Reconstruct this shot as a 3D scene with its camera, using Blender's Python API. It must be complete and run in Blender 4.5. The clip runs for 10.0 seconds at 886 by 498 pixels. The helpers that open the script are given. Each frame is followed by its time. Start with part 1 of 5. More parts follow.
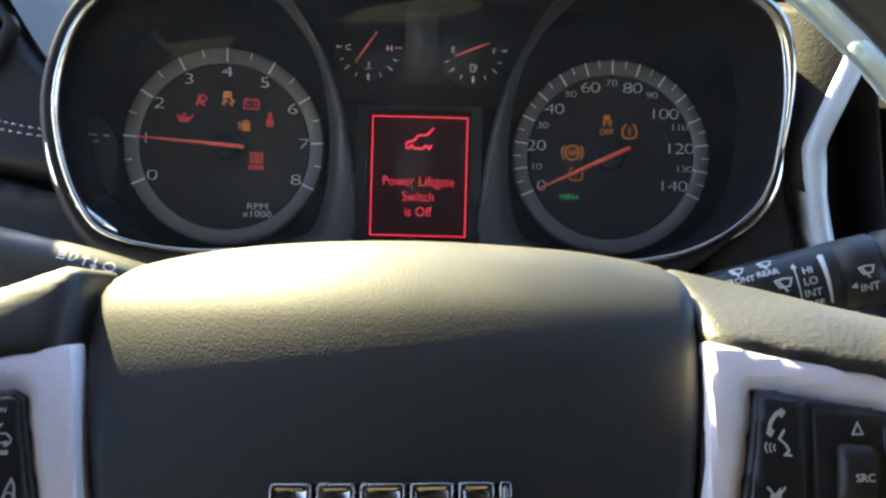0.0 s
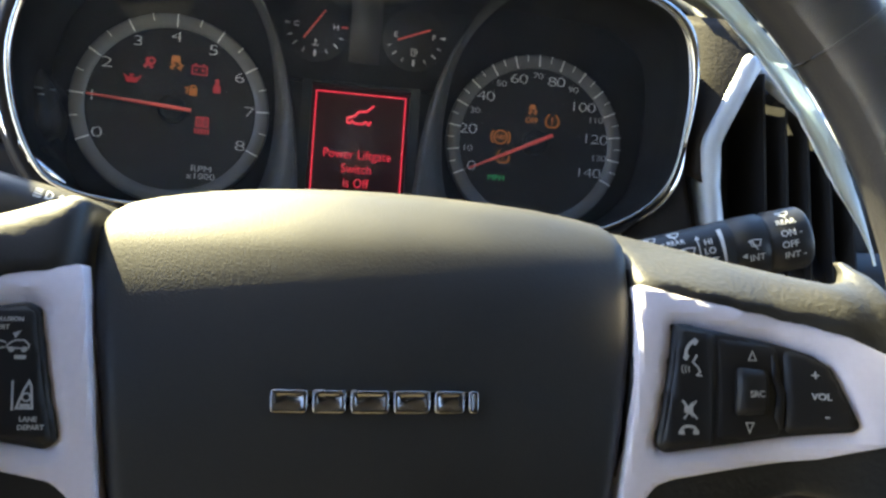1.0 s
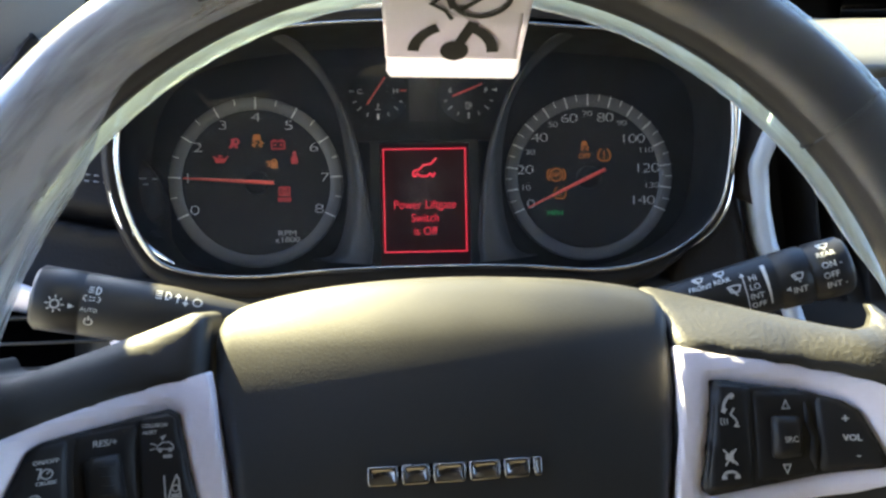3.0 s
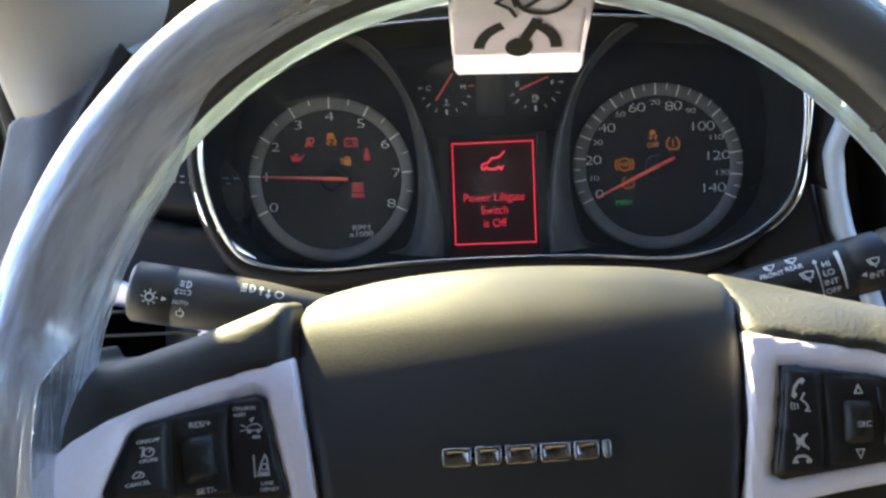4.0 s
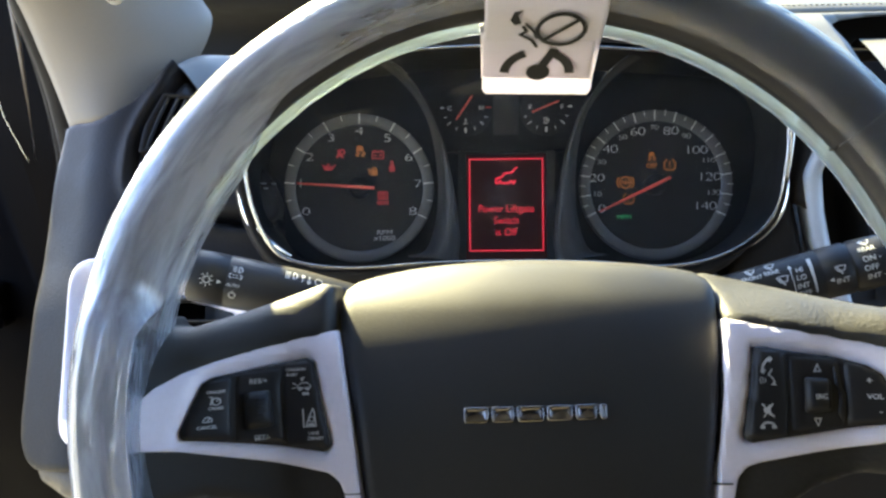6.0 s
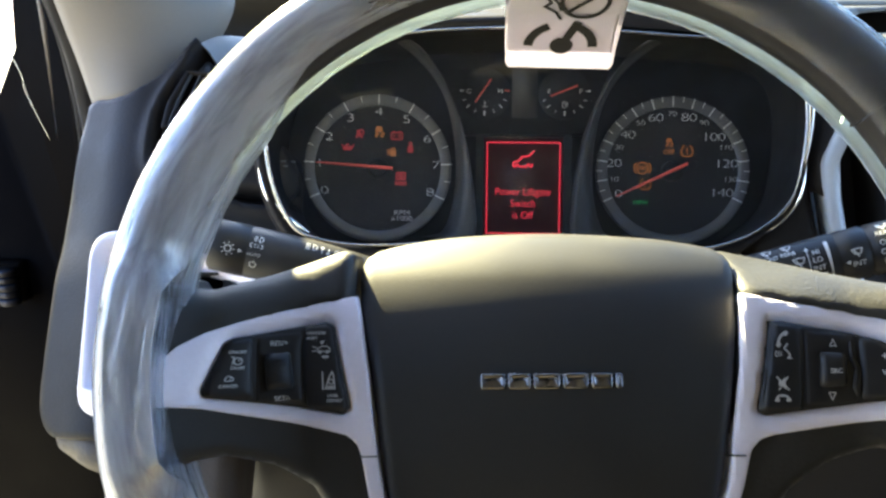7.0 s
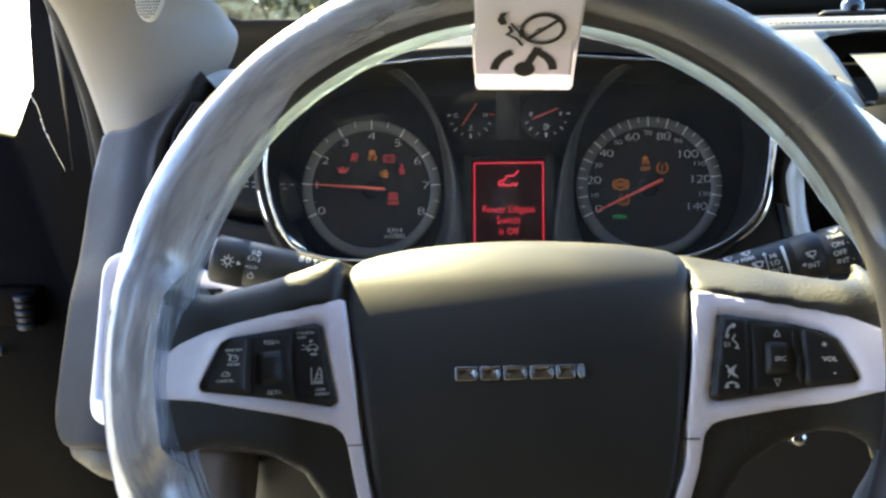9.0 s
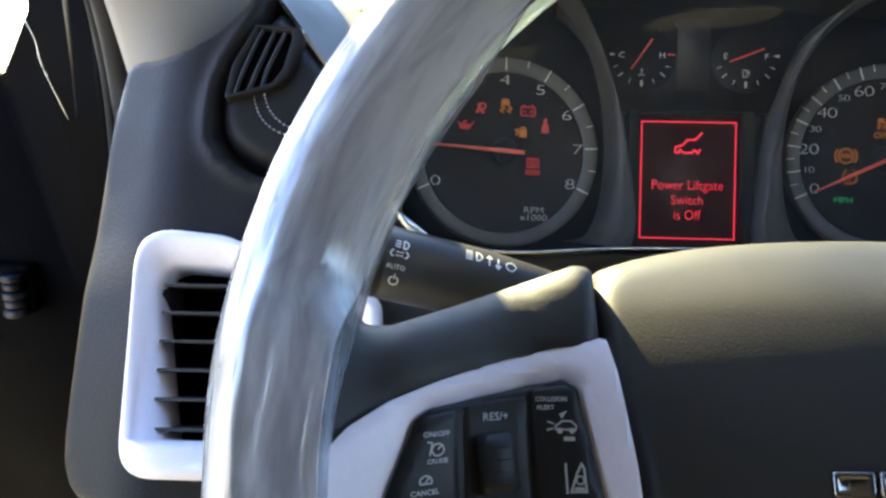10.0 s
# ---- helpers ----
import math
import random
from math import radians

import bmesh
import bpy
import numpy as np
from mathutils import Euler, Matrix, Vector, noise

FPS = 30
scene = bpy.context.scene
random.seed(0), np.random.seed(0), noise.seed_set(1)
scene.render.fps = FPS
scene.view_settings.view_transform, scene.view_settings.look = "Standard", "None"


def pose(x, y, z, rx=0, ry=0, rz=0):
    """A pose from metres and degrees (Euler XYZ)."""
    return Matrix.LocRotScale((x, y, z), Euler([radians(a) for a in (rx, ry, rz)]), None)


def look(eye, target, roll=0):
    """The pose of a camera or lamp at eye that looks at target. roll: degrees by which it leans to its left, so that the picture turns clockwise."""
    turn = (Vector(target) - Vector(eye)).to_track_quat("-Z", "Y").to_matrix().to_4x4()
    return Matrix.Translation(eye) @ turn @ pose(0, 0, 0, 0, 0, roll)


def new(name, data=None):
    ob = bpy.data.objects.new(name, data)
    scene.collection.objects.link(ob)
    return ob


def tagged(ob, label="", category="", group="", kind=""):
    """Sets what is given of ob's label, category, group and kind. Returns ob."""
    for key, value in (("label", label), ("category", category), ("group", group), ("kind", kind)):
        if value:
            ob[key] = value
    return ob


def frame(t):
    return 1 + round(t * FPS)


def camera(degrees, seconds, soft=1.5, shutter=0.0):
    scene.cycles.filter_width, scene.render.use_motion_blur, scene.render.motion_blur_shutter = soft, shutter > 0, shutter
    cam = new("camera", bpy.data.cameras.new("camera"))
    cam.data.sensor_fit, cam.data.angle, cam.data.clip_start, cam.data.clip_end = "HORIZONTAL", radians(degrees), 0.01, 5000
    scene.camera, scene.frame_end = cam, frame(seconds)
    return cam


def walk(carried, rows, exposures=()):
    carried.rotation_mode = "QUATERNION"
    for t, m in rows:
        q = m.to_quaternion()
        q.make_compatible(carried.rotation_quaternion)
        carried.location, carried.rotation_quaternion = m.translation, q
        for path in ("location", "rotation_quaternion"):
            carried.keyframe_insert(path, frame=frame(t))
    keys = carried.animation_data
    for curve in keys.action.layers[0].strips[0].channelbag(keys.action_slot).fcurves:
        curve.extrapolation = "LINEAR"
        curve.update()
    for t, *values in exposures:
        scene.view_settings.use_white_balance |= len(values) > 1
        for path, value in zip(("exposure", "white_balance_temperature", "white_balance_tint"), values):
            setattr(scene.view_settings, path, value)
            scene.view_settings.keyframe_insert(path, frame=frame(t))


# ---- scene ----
cam = camera(59.0, 10.0, soft=2.6)
PATH = [
    (0, (-0.003, 0.013, 1.199), (0.016, 1.94, 0.663), 1.6),
    (0.5, (-0.008, 0.008, 1.193), (0.031, 1.933, 0.652), 2.5),
    (0.7, (-0.021, -0.002, 1.189), (0.155, 1.925, 0.686), 5.6),
    (1, (-0.031, -0.022, 1.191), (0.272, 1.884, 0.668), 6.4),
    (1.5, (-0.036, -0.027, 1.207), (0.307, 1.878, 0.702), 2.1),
    (2, (-0.046, -0.033, 1.214), (0.301, 1.886, 0.768), 1.2),
    (2.2, (-0.048, -0.033, 1.217), (0.244, 1.895, 0.774), 1.4),
    (3.3, (-0.024, -0.055, 1.242), (-0.024, 1.85, 0.635), -1.7),
    (3.5, (-0.03, -0.055, 1.241), (-0.096, 1.852, 0.642), -2.4),
    (4, (-0.028, -0.062, 1.241), (-0.111, 1.847, 0.65), -2.9),
    (4.5, (-0.035, -0.071, 1.244), (-0.159, 1.841, 0.671), -3.1),
    (5, (-0.029, -0.08, 1.243), (-0.131, 1.833, 0.667), -3.0),
    (5.5, (-0.029, -0.09, 1.244), (-0.123, 1.831, 0.695), -2.1),
    (6, (-0.037, -0.117, 1.242), (-0.121, 1.81, 0.714), -1.1),
    (6.2, (-0.044, -0.121, 1.235), (-0.136, 1.804, 0.702), -0.7),
    (7.3, (-0.037, -0.13, 1.23), (-0.144, 1.796, 0.702), 0.1),
    (7.5, (-0.031, -0.137, 1.232), (-0.127, 1.791, 0.707), 0.2),
    (8, (-0.022, -0.137, 1.236), (-0.113, 1.802, 0.755), -1.2),
    (8.5, (-0.022, -0.149, 1.232), (-0.14, 1.792, 0.768), -1.1),
    (9, (-0.022, -0.16, 1.227), (-0.164, 1.782, 0.774), -1.2),
    (9.3, (-0.052, -0.126, 1.211), (-0.24, 1.806, 0.725), -1.6),
    (9.5, (-0.079, -0.077, 1.202), (-0.297, 1.84, 0.672), -2.7),
    (9.6, (-0.098, -0.055, 1.203), (-0.277, 1.853, 0.63), -1.25),
    (9.8, (-0.125, -0.022, 1.199), (-0.237, 1.89, 0.624), 0.7),
    (10, (-0.136, -0.002, 1.198), (-0.23, 1.926, 0.673), 0.7),
]
walk(cam, [(t, look(eye, target, roll)) for t, eye, target, roll in PATH], exposures=[(0, 3.56, 5750, 16), (10, 3.56, 5750, 16)])

# ---------- light ----------
SUN_DIR = Vector((-0.4638, 0.6502, 0.6018)).normalized()
world = bpy.data.worlds.new("sky")
scene.world = world
world.use_nodes = True
wn = world.node_tree.nodes
sky = wn.new("ShaderNodeTexSky")
sky.sky_type = "NISHITA"
sky.sun_disc = False
sky.sun_elevation = math.asin(SUN_DIR.z)
sky.sun_rotation = math.atan2(SUN_DIR.x, SUN_DIR.y)
wn["Background"].inputs["Strength"].default_value = 0.09
world.node_tree.links.new(sky.outputs[0], wn["Background"].inputs["Color"])
sun_data = bpy.data.lights.new("sun", "SUN")
sun_data.energy, sun_data.angle, sun_data.color = 5.0, radians(0.6), (1.0, 0.85, 0.38)
sun = new("sun", sun_data)
sun.matrix_world = look(SUN_DIR * 5, (0, 0, 0))


# ---------- materials ----------
def material(name, base, rough=0.5, metal=0.0, grain=0.0, depth=0.0002, vary=0.12, kind="noise", spec=0.5, coat=0.0,
             blotch=25.0, rough_vary=0.08):
    """Principled surface with colour variation at two scales and a fine relief of the given grain (cells per metre)."""
    m = bpy.data.materials.new(name)
    m.use_nodes = True
    nt = m.node_tree
    n, l = nt.nodes, nt.links
    p = n["Principled BSDF"]
    p.inputs["Roughness"].default_value = rough
    p.inputs["Metallic"].default_value = metal
    p.inputs["Specular IOR Level"].default_value = spec
    p.inputs["Coat Weight"].default_value = coat
    tc = n.new("ShaderNodeTexCoord")
    big = n.new("ShaderNodeTexNoise")
    big.inputs["Scale"].default_value, big.inputs["Detail"].default_value = blotch, 5
    l.new(tc.outputs["Object"], big.inputs["Vector"])
    fine = n.new("ShaderNodeTexNoise")
    fine.inputs["Scale"].default_value, fine.inputs["Detail"].default_value = blotch * 18, 3
    l.new(tc.outputs["Object"], fine.inputs["Vector"])
    add = n.new("ShaderNodeMath")
    add.operation = "MULTIPLY_ADD"
    l.new(big.outputs["Fac"], add.inputs[0])
    add.inputs[1].default_value = 0.65
    half = n.new("ShaderNodeMath")
    half.operation = "MULTIPLY"
    l.new(fine.outputs["Fac"], half.inputs[0])
    half.inputs[1].default_value = 0.35
    l.new(half.outputs[0], add.inputs[2])
    ramp = n.new("ShaderNodeMapRange")
    ramp.inputs["From Min"].default_value, ramp.inputs["From Max"].default_value = 0.3, 0.7
    ramp.inputs["To Min"].default_value, ramp.inputs["To Max"].default_value = 1 - vary, 1 + vary
    l.new(add.outputs[0], ramp.inputs["Value"])
    mul = n.new("ShaderNodeVectorMath")
    mul.operation = "SCALE"
    mul.inputs[0].default_value = base
    l.new(ramp.outputs[0], mul.inputs["Scale"])
    l.new(mul.outputs[0], p.inputs["Base Color"])
    rr = n.new("ShaderNodeMapRange")
    rr.inputs["From Min"].default_value, rr.inputs["From Max"].default_value = 0.3, 0.7
    rr.inputs["To Min"].default_value, rr.inputs["To Max"].default_value = max(0.02, rough - rough_vary), min(1, rough + rough_vary)
    l.new(big.outputs["Fac"], rr.inputs["Value"])
    l.new(rr.outputs[0], p.inputs["Roughness"])
    if grain:
        if kind == "cells":
            tex = n.new("ShaderNodeTexVoronoi")
            tex.feature = "SMOOTH_F1"
            tex.inputs["Scale"].default_value = grain
            warp = n.new("ShaderNodeVectorMath")
            warp.operation = "MULTIPLY_ADD"
            l.new(fine.outputs["Color"], warp.inputs[0])
            warp.inputs[1].default_value = (0.002, 0.002, 0.002)
            l.new(tc.outputs["Object"], warp.inputs[2])
            l.new(warp.outputs[0], tex.inputs["Vector"])
            out = tex.outputs["Distance"]
        else:
            tex = n.new("ShaderNodeTexNoise")
            tex.inputs["Scale"].default_value, tex.inputs["Detail"].default_value = grain, 4
            l.new(tc.outputs["Object"], tex.inputs["Vector"])
            out = tex.outputs["Fac"]
        bump = n.new("ShaderNodeBump")
        bump.inputs["Distance"].default_value = depth
        bump.inputs["Strength"].default_value = 0.8
        bump.invert = kind == "cells"
        l.new(out, bump.inputs["Height"])
        l.new(bump.outputs[0], p.inputs["Normal"])
    return m


def glowing(name, color, strength):
    m = bpy.data.materials.new(name)
    m.use_nodes = True
    p = m.node_tree.nodes["Principled BSDF"]
    p.inputs["Base Color"].default_value = (*[c * 0.1 for c in color], 1)
    p.inputs["Emission Color"].default_value = (*color, 1)
    p.inputs["Emission Strength"].default_value = strength
    return m


def clear_film(name, gloss=0.10, haze=0.05, rough=0.12, tint=(0.86, 0.92, 0.90), wrinkle=0.0006, streaks=True, fresnel=1.0, back_share=0.45, shade_side=0.0,
               milk=(0.84, 0.89, 1.0)):
    """Thin clear plastic: see-through, with a skin of gloss that grows at grazing angles, and creases and scuffs that run round the rim."""
    m = bpy.data.materials.new(name)
    m.use_nodes = True
    nt = m.node_tree
    n, l = nt.nodes, nt.links
    n.remove(n["Principled BSDF"])
    tc = n.new("ShaderNodeTexCoord")
    vec = tc.outputs["Object"]
    if streaks:
        xyz = n.new("ShaderNodeSeparateXYZ")
        l.new(vec, xyz.inputs[0])
        turn = n.new("ShaderNodeMath")
        turn.operation = "ARCTAN2"
        l.new(xyz.outputs["X"], turn.inputs[0])
        l.new(xyz.outputs["Y"], turn.inputs[1])
        rad = n.new("ShaderNodeVectorMath")
        rad.operation = "LENGTH"
        flat = n.new("ShaderNodeCombineXYZ")
        l.new(xyz.outputs["X"], flat.inputs[0])
        l.new(xyz.outputs["Y"], flat.inputs[1])
        l.new(flat.outputs[0], rad.inputs[0])
        polar = n.new("ShaderNodeCombineXYZ")
        for k, (src, f) in enumerate(((turn.outputs[0], 0.030), (rad.outputs["Value"], 1.0), (xyz.outputs["Z"], 1.0))):
            mu = n.new("ShaderNodeMath")
            mu.operation = "MULTIPLY"
            l.new(src, mu.inputs[0])
            mu.inputs[1].default_value = f
            l.new(mu.outputs[0], polar.inputs[k])
        vec = polar.outputs[0]
    crease = n.new("ShaderNodeTexNoise")
    crease.inputs["Scale"].default_value, crease.inputs["Detail"].default_value = 190, 5
    crease.inputs["Distortion"].default_value = 1.1
    l.new(vec, crease.inputs["Vector"])
    broad = n.new("ShaderNodeTexNoise")
    broad.inputs["Scale"].default_value, broad.inputs["Detail"].default_value = 90, 4
    l.new(vec, broad.inputs["Vector"])
    both = n.new("ShaderNodeMath")
    both.operation = "MULTIPLY_ADD"
    l.new(broad.outputs["Fac"], both.inputs[0])
    both.inputs[1].default_value = 1.4
    l.new(crease.outputs["Fac"], both.inputs[2])
    bump = n.new("ShaderNodeBump")
    bump.inputs["Distance"].default_value, bump.inputs["Strength"].default_value = wrinkle, 1.0
    l.new(both.outputs[0], bump.inputs["Height"])
    clear = n.new("ShaderNodeBsdfTransparent")
    clear.inputs["Color"].default_value = (*tint, 1)
    gl = n.new("ShaderNodeBsdfGlossy")
    gl.inputs["Roughness"].default_value = rough
    front = n.new("ShaderNodeBsdfDiffuse")
    front.inputs["Color"].default_value = (*milk, 1)
    back = n.new("ShaderNodeBsdfTranslucent")
    back.inputs["Color"].default_value = (0.66, 0.78, 0.82, 1)
    df = n.new("ShaderNodeMixShader")
    df.inputs[0].default_value = back_share
    l.new(front.outputs[0], df.inputs[1])
    l.new(back.outputs[0], df.inputs[2])
    fr = n.new("ShaderNodeFresnel")
    fr.inputs["IOR"].default_value = 1.5
    if wrinkle:
        l.new(bump.outputs[0], gl.inputs["Normal"])
        l.new(bump.outputs[0], fr.inputs["Normal"])
    fa = n.new("ShaderNodeMath")
    fa.operation = "MULTIPLY_ADD"
    fa.use_clamp = True
    l.new(fr.outputs[0], fa.inputs[0])
    fa.inputs[1].default_value, fa.inputs[2].default_value = fresnel, gloss
    mix1 = n.new("ShaderNodeMixShader")
    # gloss cut towards the right: the dimmer light there, set into the film
    if shade_side:
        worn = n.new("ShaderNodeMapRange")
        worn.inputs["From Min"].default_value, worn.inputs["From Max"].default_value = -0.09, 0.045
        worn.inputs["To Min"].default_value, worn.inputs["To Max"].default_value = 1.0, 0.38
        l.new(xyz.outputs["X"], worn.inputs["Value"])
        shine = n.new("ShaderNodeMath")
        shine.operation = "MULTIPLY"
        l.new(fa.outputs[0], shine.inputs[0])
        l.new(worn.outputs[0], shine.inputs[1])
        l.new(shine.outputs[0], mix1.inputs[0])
    else:
        l.new(fa.outputs[0], mix1.inputs[0])
    scuff = n.new("ShaderNodeMapRange")
    scuff.inputs["From Min"].default_value, scuff.inputs["From Max"].default_value = 0.95, 1.45
    scuff.inputs["To Min"].default_value, scuff.inputs["To Max"].default_value = haze * 0.72, min(1.0, haze * 1.42)
    l.new(both.outputs[0], scuff.inputs["Value"])
    mix0 = n.new("ShaderNodeMixShader")
    # haze thinned to the right as well, painting in that side's shade
    if shade_side:
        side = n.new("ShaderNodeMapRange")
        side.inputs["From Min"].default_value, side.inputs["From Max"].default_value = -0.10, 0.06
        side.inputs["To Min"].default_value, side.inputs["To Max"].default_value = 0.84, shade_side
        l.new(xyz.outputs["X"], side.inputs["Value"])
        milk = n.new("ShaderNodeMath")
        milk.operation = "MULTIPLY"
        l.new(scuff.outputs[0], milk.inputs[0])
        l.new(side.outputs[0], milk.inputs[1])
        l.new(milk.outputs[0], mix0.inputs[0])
    else:
        l.new(scuff.outputs[0], mix0.inputs[0])
    l.new(clear.outputs[0], mix0.inputs[1])
    l.new(df.outputs[0], mix0.inputs[2])
    l.new(mix0.outputs[0], mix1.inputs[1])
    l.new(gl.outputs[0], mix1.inputs[2])
    l.new(mix1.outputs[0], n["Material Output"].inputs["Surface"])
    return m


LEATHER = material("charcoal_leather", (0.0215, 0.0212, 0.0194), 0.55, grain=1500, depth=0.00006, kind="cells", spec=0.46)
CREASED = material("creased_leather", (0.0225, 0.0220, 0.0196), 0.52, grain=520, depth=0.00042, vary=0.25, spec=0.5)
RIM_LEATHER = material("rim_leather", (0.0170, 0.0166, 0.0200), 0.5, grain=900, depth=0.0001, kind="cells")
DASH = material("charcoal_dash_skin", (0.0170, 0.0150, 0.0142), 0.5, grain=700, depth=0.00022, kind="cells", spec=0.14)
STACK = material("warm_grey_dash_skin", (0.115, 0.112, 0.095), 0.45, grain=650, depth=0.00022, kind="cells")
SEALANT = material("tan_sealant", (0.16, 0.13, 0.095), 0.5, vary=0.3)
BLACK = material("black_plastic", (0.017, 0.017, 0.018), 0.45, grain=1500, depth=0.00006, spec=0.3)
MATT = material("matt_black", (0.026, 0.026, 0.027), 0.7, grain=900, depth=0.0001, spec=0.25)
# near-black; serves as painted shade inside two air vents too
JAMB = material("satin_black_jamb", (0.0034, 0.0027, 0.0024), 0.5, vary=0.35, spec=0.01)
GLOSS_BLACK = material("gloss_black_paint", (0.006, 0.006, 0.007), 0.12, vary=0.3, coat=0.6)
POD_GREY = material("pod_grey_plastic", (0.024, 0.0228, 0.0212), 0.6, grain=1200, depth=0.00005)
DIAL = material("dial_black", (0.0102, 0.0102, 0.0106), 0.65, grain=2500, depth=0.00003, spec=0.2)
RING = material("dial_ring_grey", (0.062, 0.065, 0.070), 0.45, grain=2200, depth=0.00003)
PRINT = material("white_print", (0.50, 0.51, 0.52), 0.5, vary=0.04)
DIM_PRINT = material("grey_print", (0.33, 0.33, 0.33), 0.5, vary=0.06)
NEEDLE = material("red_needle", (0.62, 0.07, 0.05), 0.4, vary=0.05)
SILVER = material("satin_silver_paint", (0.85, 0.81, 0.90), 0.42, metal=0.06, grain=3000, depth=0.00002, vary=0.05)
CHROME = material("chrome", (0.85, 0.85, 0.86), 0.07, metal=1.0, vary=0.03, rough_vary=0.03)
BEZEL_CHROME = material("bezel_chrome", (0.50, 0.48, 0.45), 0.14, metal=1.0, vary=0.25, blotch=60.0)
# the trim's silver again, darkened and blued for the shade behind the wheel
SHADED_SILVER = material("shaded_silver_paint", (0.50, 0.55, 0.62), 0.45, metal=0.15, grain=3000, depth=0.00002, vary=0.05)
DARK_CHROME = material("dark_chrome", (0.26, 0.25, 0.25), 0.22, metal=1.0, vary=0.06)
BEIGE = material("beige_trim", (0.195, 0.170, 0.138), 0.6, grain=900, depth=0.00015, vary=0.05)
DOOR_GREY = material("door_grey", (0.06, 0.058, 0.054), 0.6, grain=700, depth=0.0002)
CARPET = material("beige_carpet", (0.12, 0.108, 0.098), 0.95, grain=350, depth=0.002)
THREAD = material("grey_thread", (0.35, 0.36, 0.38), 0.7, vary=0.1)
TAG_WHITE = material("white_plastic_tag", (0.88, 0.84, 0.92), 0.4, vary=0.04)


def let_light_through(m, share, color):
    """Turns a share of the surface into a sheet that glows when lit from behind."""
    nt = m.node_tree
    p, o = nt.nodes["Principled BSDF"], nt.nodes["Material Output"]
    tr = nt.nodes.new("ShaderNodeBsdfTranslucent")
    tr.inputs["Color"].default_value = (*color, 1)
    mix = nt.nodes.new("ShaderNodeMixShader")
    mix.inputs[0].default_value = share
    nt.links.new(p.outputs[0], mix.inputs[1])
    nt.links.new(tr.outputs[0], mix.inputs[2])
    nt.links.new(mix.outputs[0], o.inputs["Surface"])


let_light_through(TAG_WHITE, 0.28, (0.78, 0.76, 0.84))
INK = material("black_ink", (0.01, 0.01, 0.012), 0.5)
WORN_STEEL = material("worn_dark_steel", (0.035, 0.035, 0.042), 0.45, metal=1.0, vary=0.4)
STEEL = material("steel", (0.5, 0.5, 0.5), 0.25, metal=1.0)
RUBBER = material("rubber_seal", (0.012, 0.010, 0.009), 0.6, grain=800, depth=0.0001, spec=0.12)
ASPHALT = material("pale_concrete", (0.38, 0.37, 0.35), 0.9, grain=120, depth=0.004, blotch=0.6)
SHRUB = material("dry_shrub", (0.24, 0.23, 0.15), 0.8, blotch=3, vary=0.7)
let_light_through(SHRUB, 0.4, (0.20, 0.17, 0.08))
ROOFCLOTH = material("grey_headliner", (0.14, 0.13, 0.115), 0.9, grain=700, depth=0.0003)
LAMP_GLOW = glowing("red_lamp_glow", (1.0, 0.03, 0.05), 0.017)
BROWN_PLASTIC = material("brown_grey_plastic", (0.055, 0.042, 0.029), 0.6, grain=500, depth=0.0003, kind="cells")
RED_GLOW = glowing("red_glow", (1.0, 0.035, 0.06), 0.085)
AMBER_GLOW = glowing("amber_glow", (1.0, 0.30, 0.02), 0.016)
GREEN_GLOW = glowing("green_glow", (0.05, 0.75, 0.2), 0.02)
SCREEN = glowing("lit_screen", (0.10, 0.016, 0.013), 0.007)
FILM = clear_film("clear_film", 0.14, 0.52, 0.24, (0.92, 0.95, 0.94), wrinkle=0.0008, back_share=0.2, shade_side=0.13)
HEM = clear_film("film_hem", 0.04, 0.42, 0.3, (0.82, 0.90, 0.88), 0.0002, back_share=0.16)
# slight haze lifts the dark dials, in place of lens glare
LENS = clear_film("clear_lens", 0.0, 0.0065, 0.2, (0.97, 0.97, 0.97), 0.0, False, 0.0, back_share=0.0, milk=(0.80, 0.78, 0.74))
GLASS = clear_film("clear_glass", 0.03, 0.0, 0.02, (0.9, 0.95, 0.93), 0.0, False, 0.0)


# ---------- mesh tools ----------
def thing(name, m, label, category, group="", kind=""):
    ob = new(name)
    ob.matrix_world = m
    ob.empty_display_size = 0.02
    return tagged(ob, label, category, group, kind)


def link(name, me, mat, parent=None, label=""):
    me.materials.clear()
    me.materials.append(mat)
    ob = new(name, me)
    if parent is not None:
        ob.parent = parent
    if label:
        ob["label"] = label
    return ob


def part(name, bm, mat, parent=None, label="", smooth=True):
    bmesh.ops.recalc_face_normals(bm, faces=bm.faces[:])
    me = bpy.data.meshes.new(name)
    bm.to_mesh(me)
    bm.free()
    if smooth:
        me.shade_smooth()
    return link(name, me, mat, parent, label)


def mm(pts):
    return [tuple(c * 0.001 for c in p) for p in pts]


def rounded(pts, r, n=5):
    """The outline with its corners rounded by the radius r (one number, or one for each corner)."""
    out, k = [], len(pts)
    for i, p in enumerate(pts):
        rad = r[i] if isinstance(r, (list, tuple)) else r
        p = Vector(p)
        a, b = Vector(pts[i - 1]) - p, Vector(pts[(i + 1) % k]) - p
        ang = a.angle(b) if a.length and b.length else math.pi
        if rad <= 0 or ang > 3.05:
            out.append(tuple(p))
            continue
        t = min(rad / math.tan(ang / 2), 0.48 * a.length, 0.48 * b.length)
        s, e = p + a.normalized() * t, p + b.normalized() * t
        for j in range(n + 1):
            u = j / n
            out.append(tuple((1 - u) ** 2 * s + 2 * u * (1 - u) * p + u * u * e))
    return out


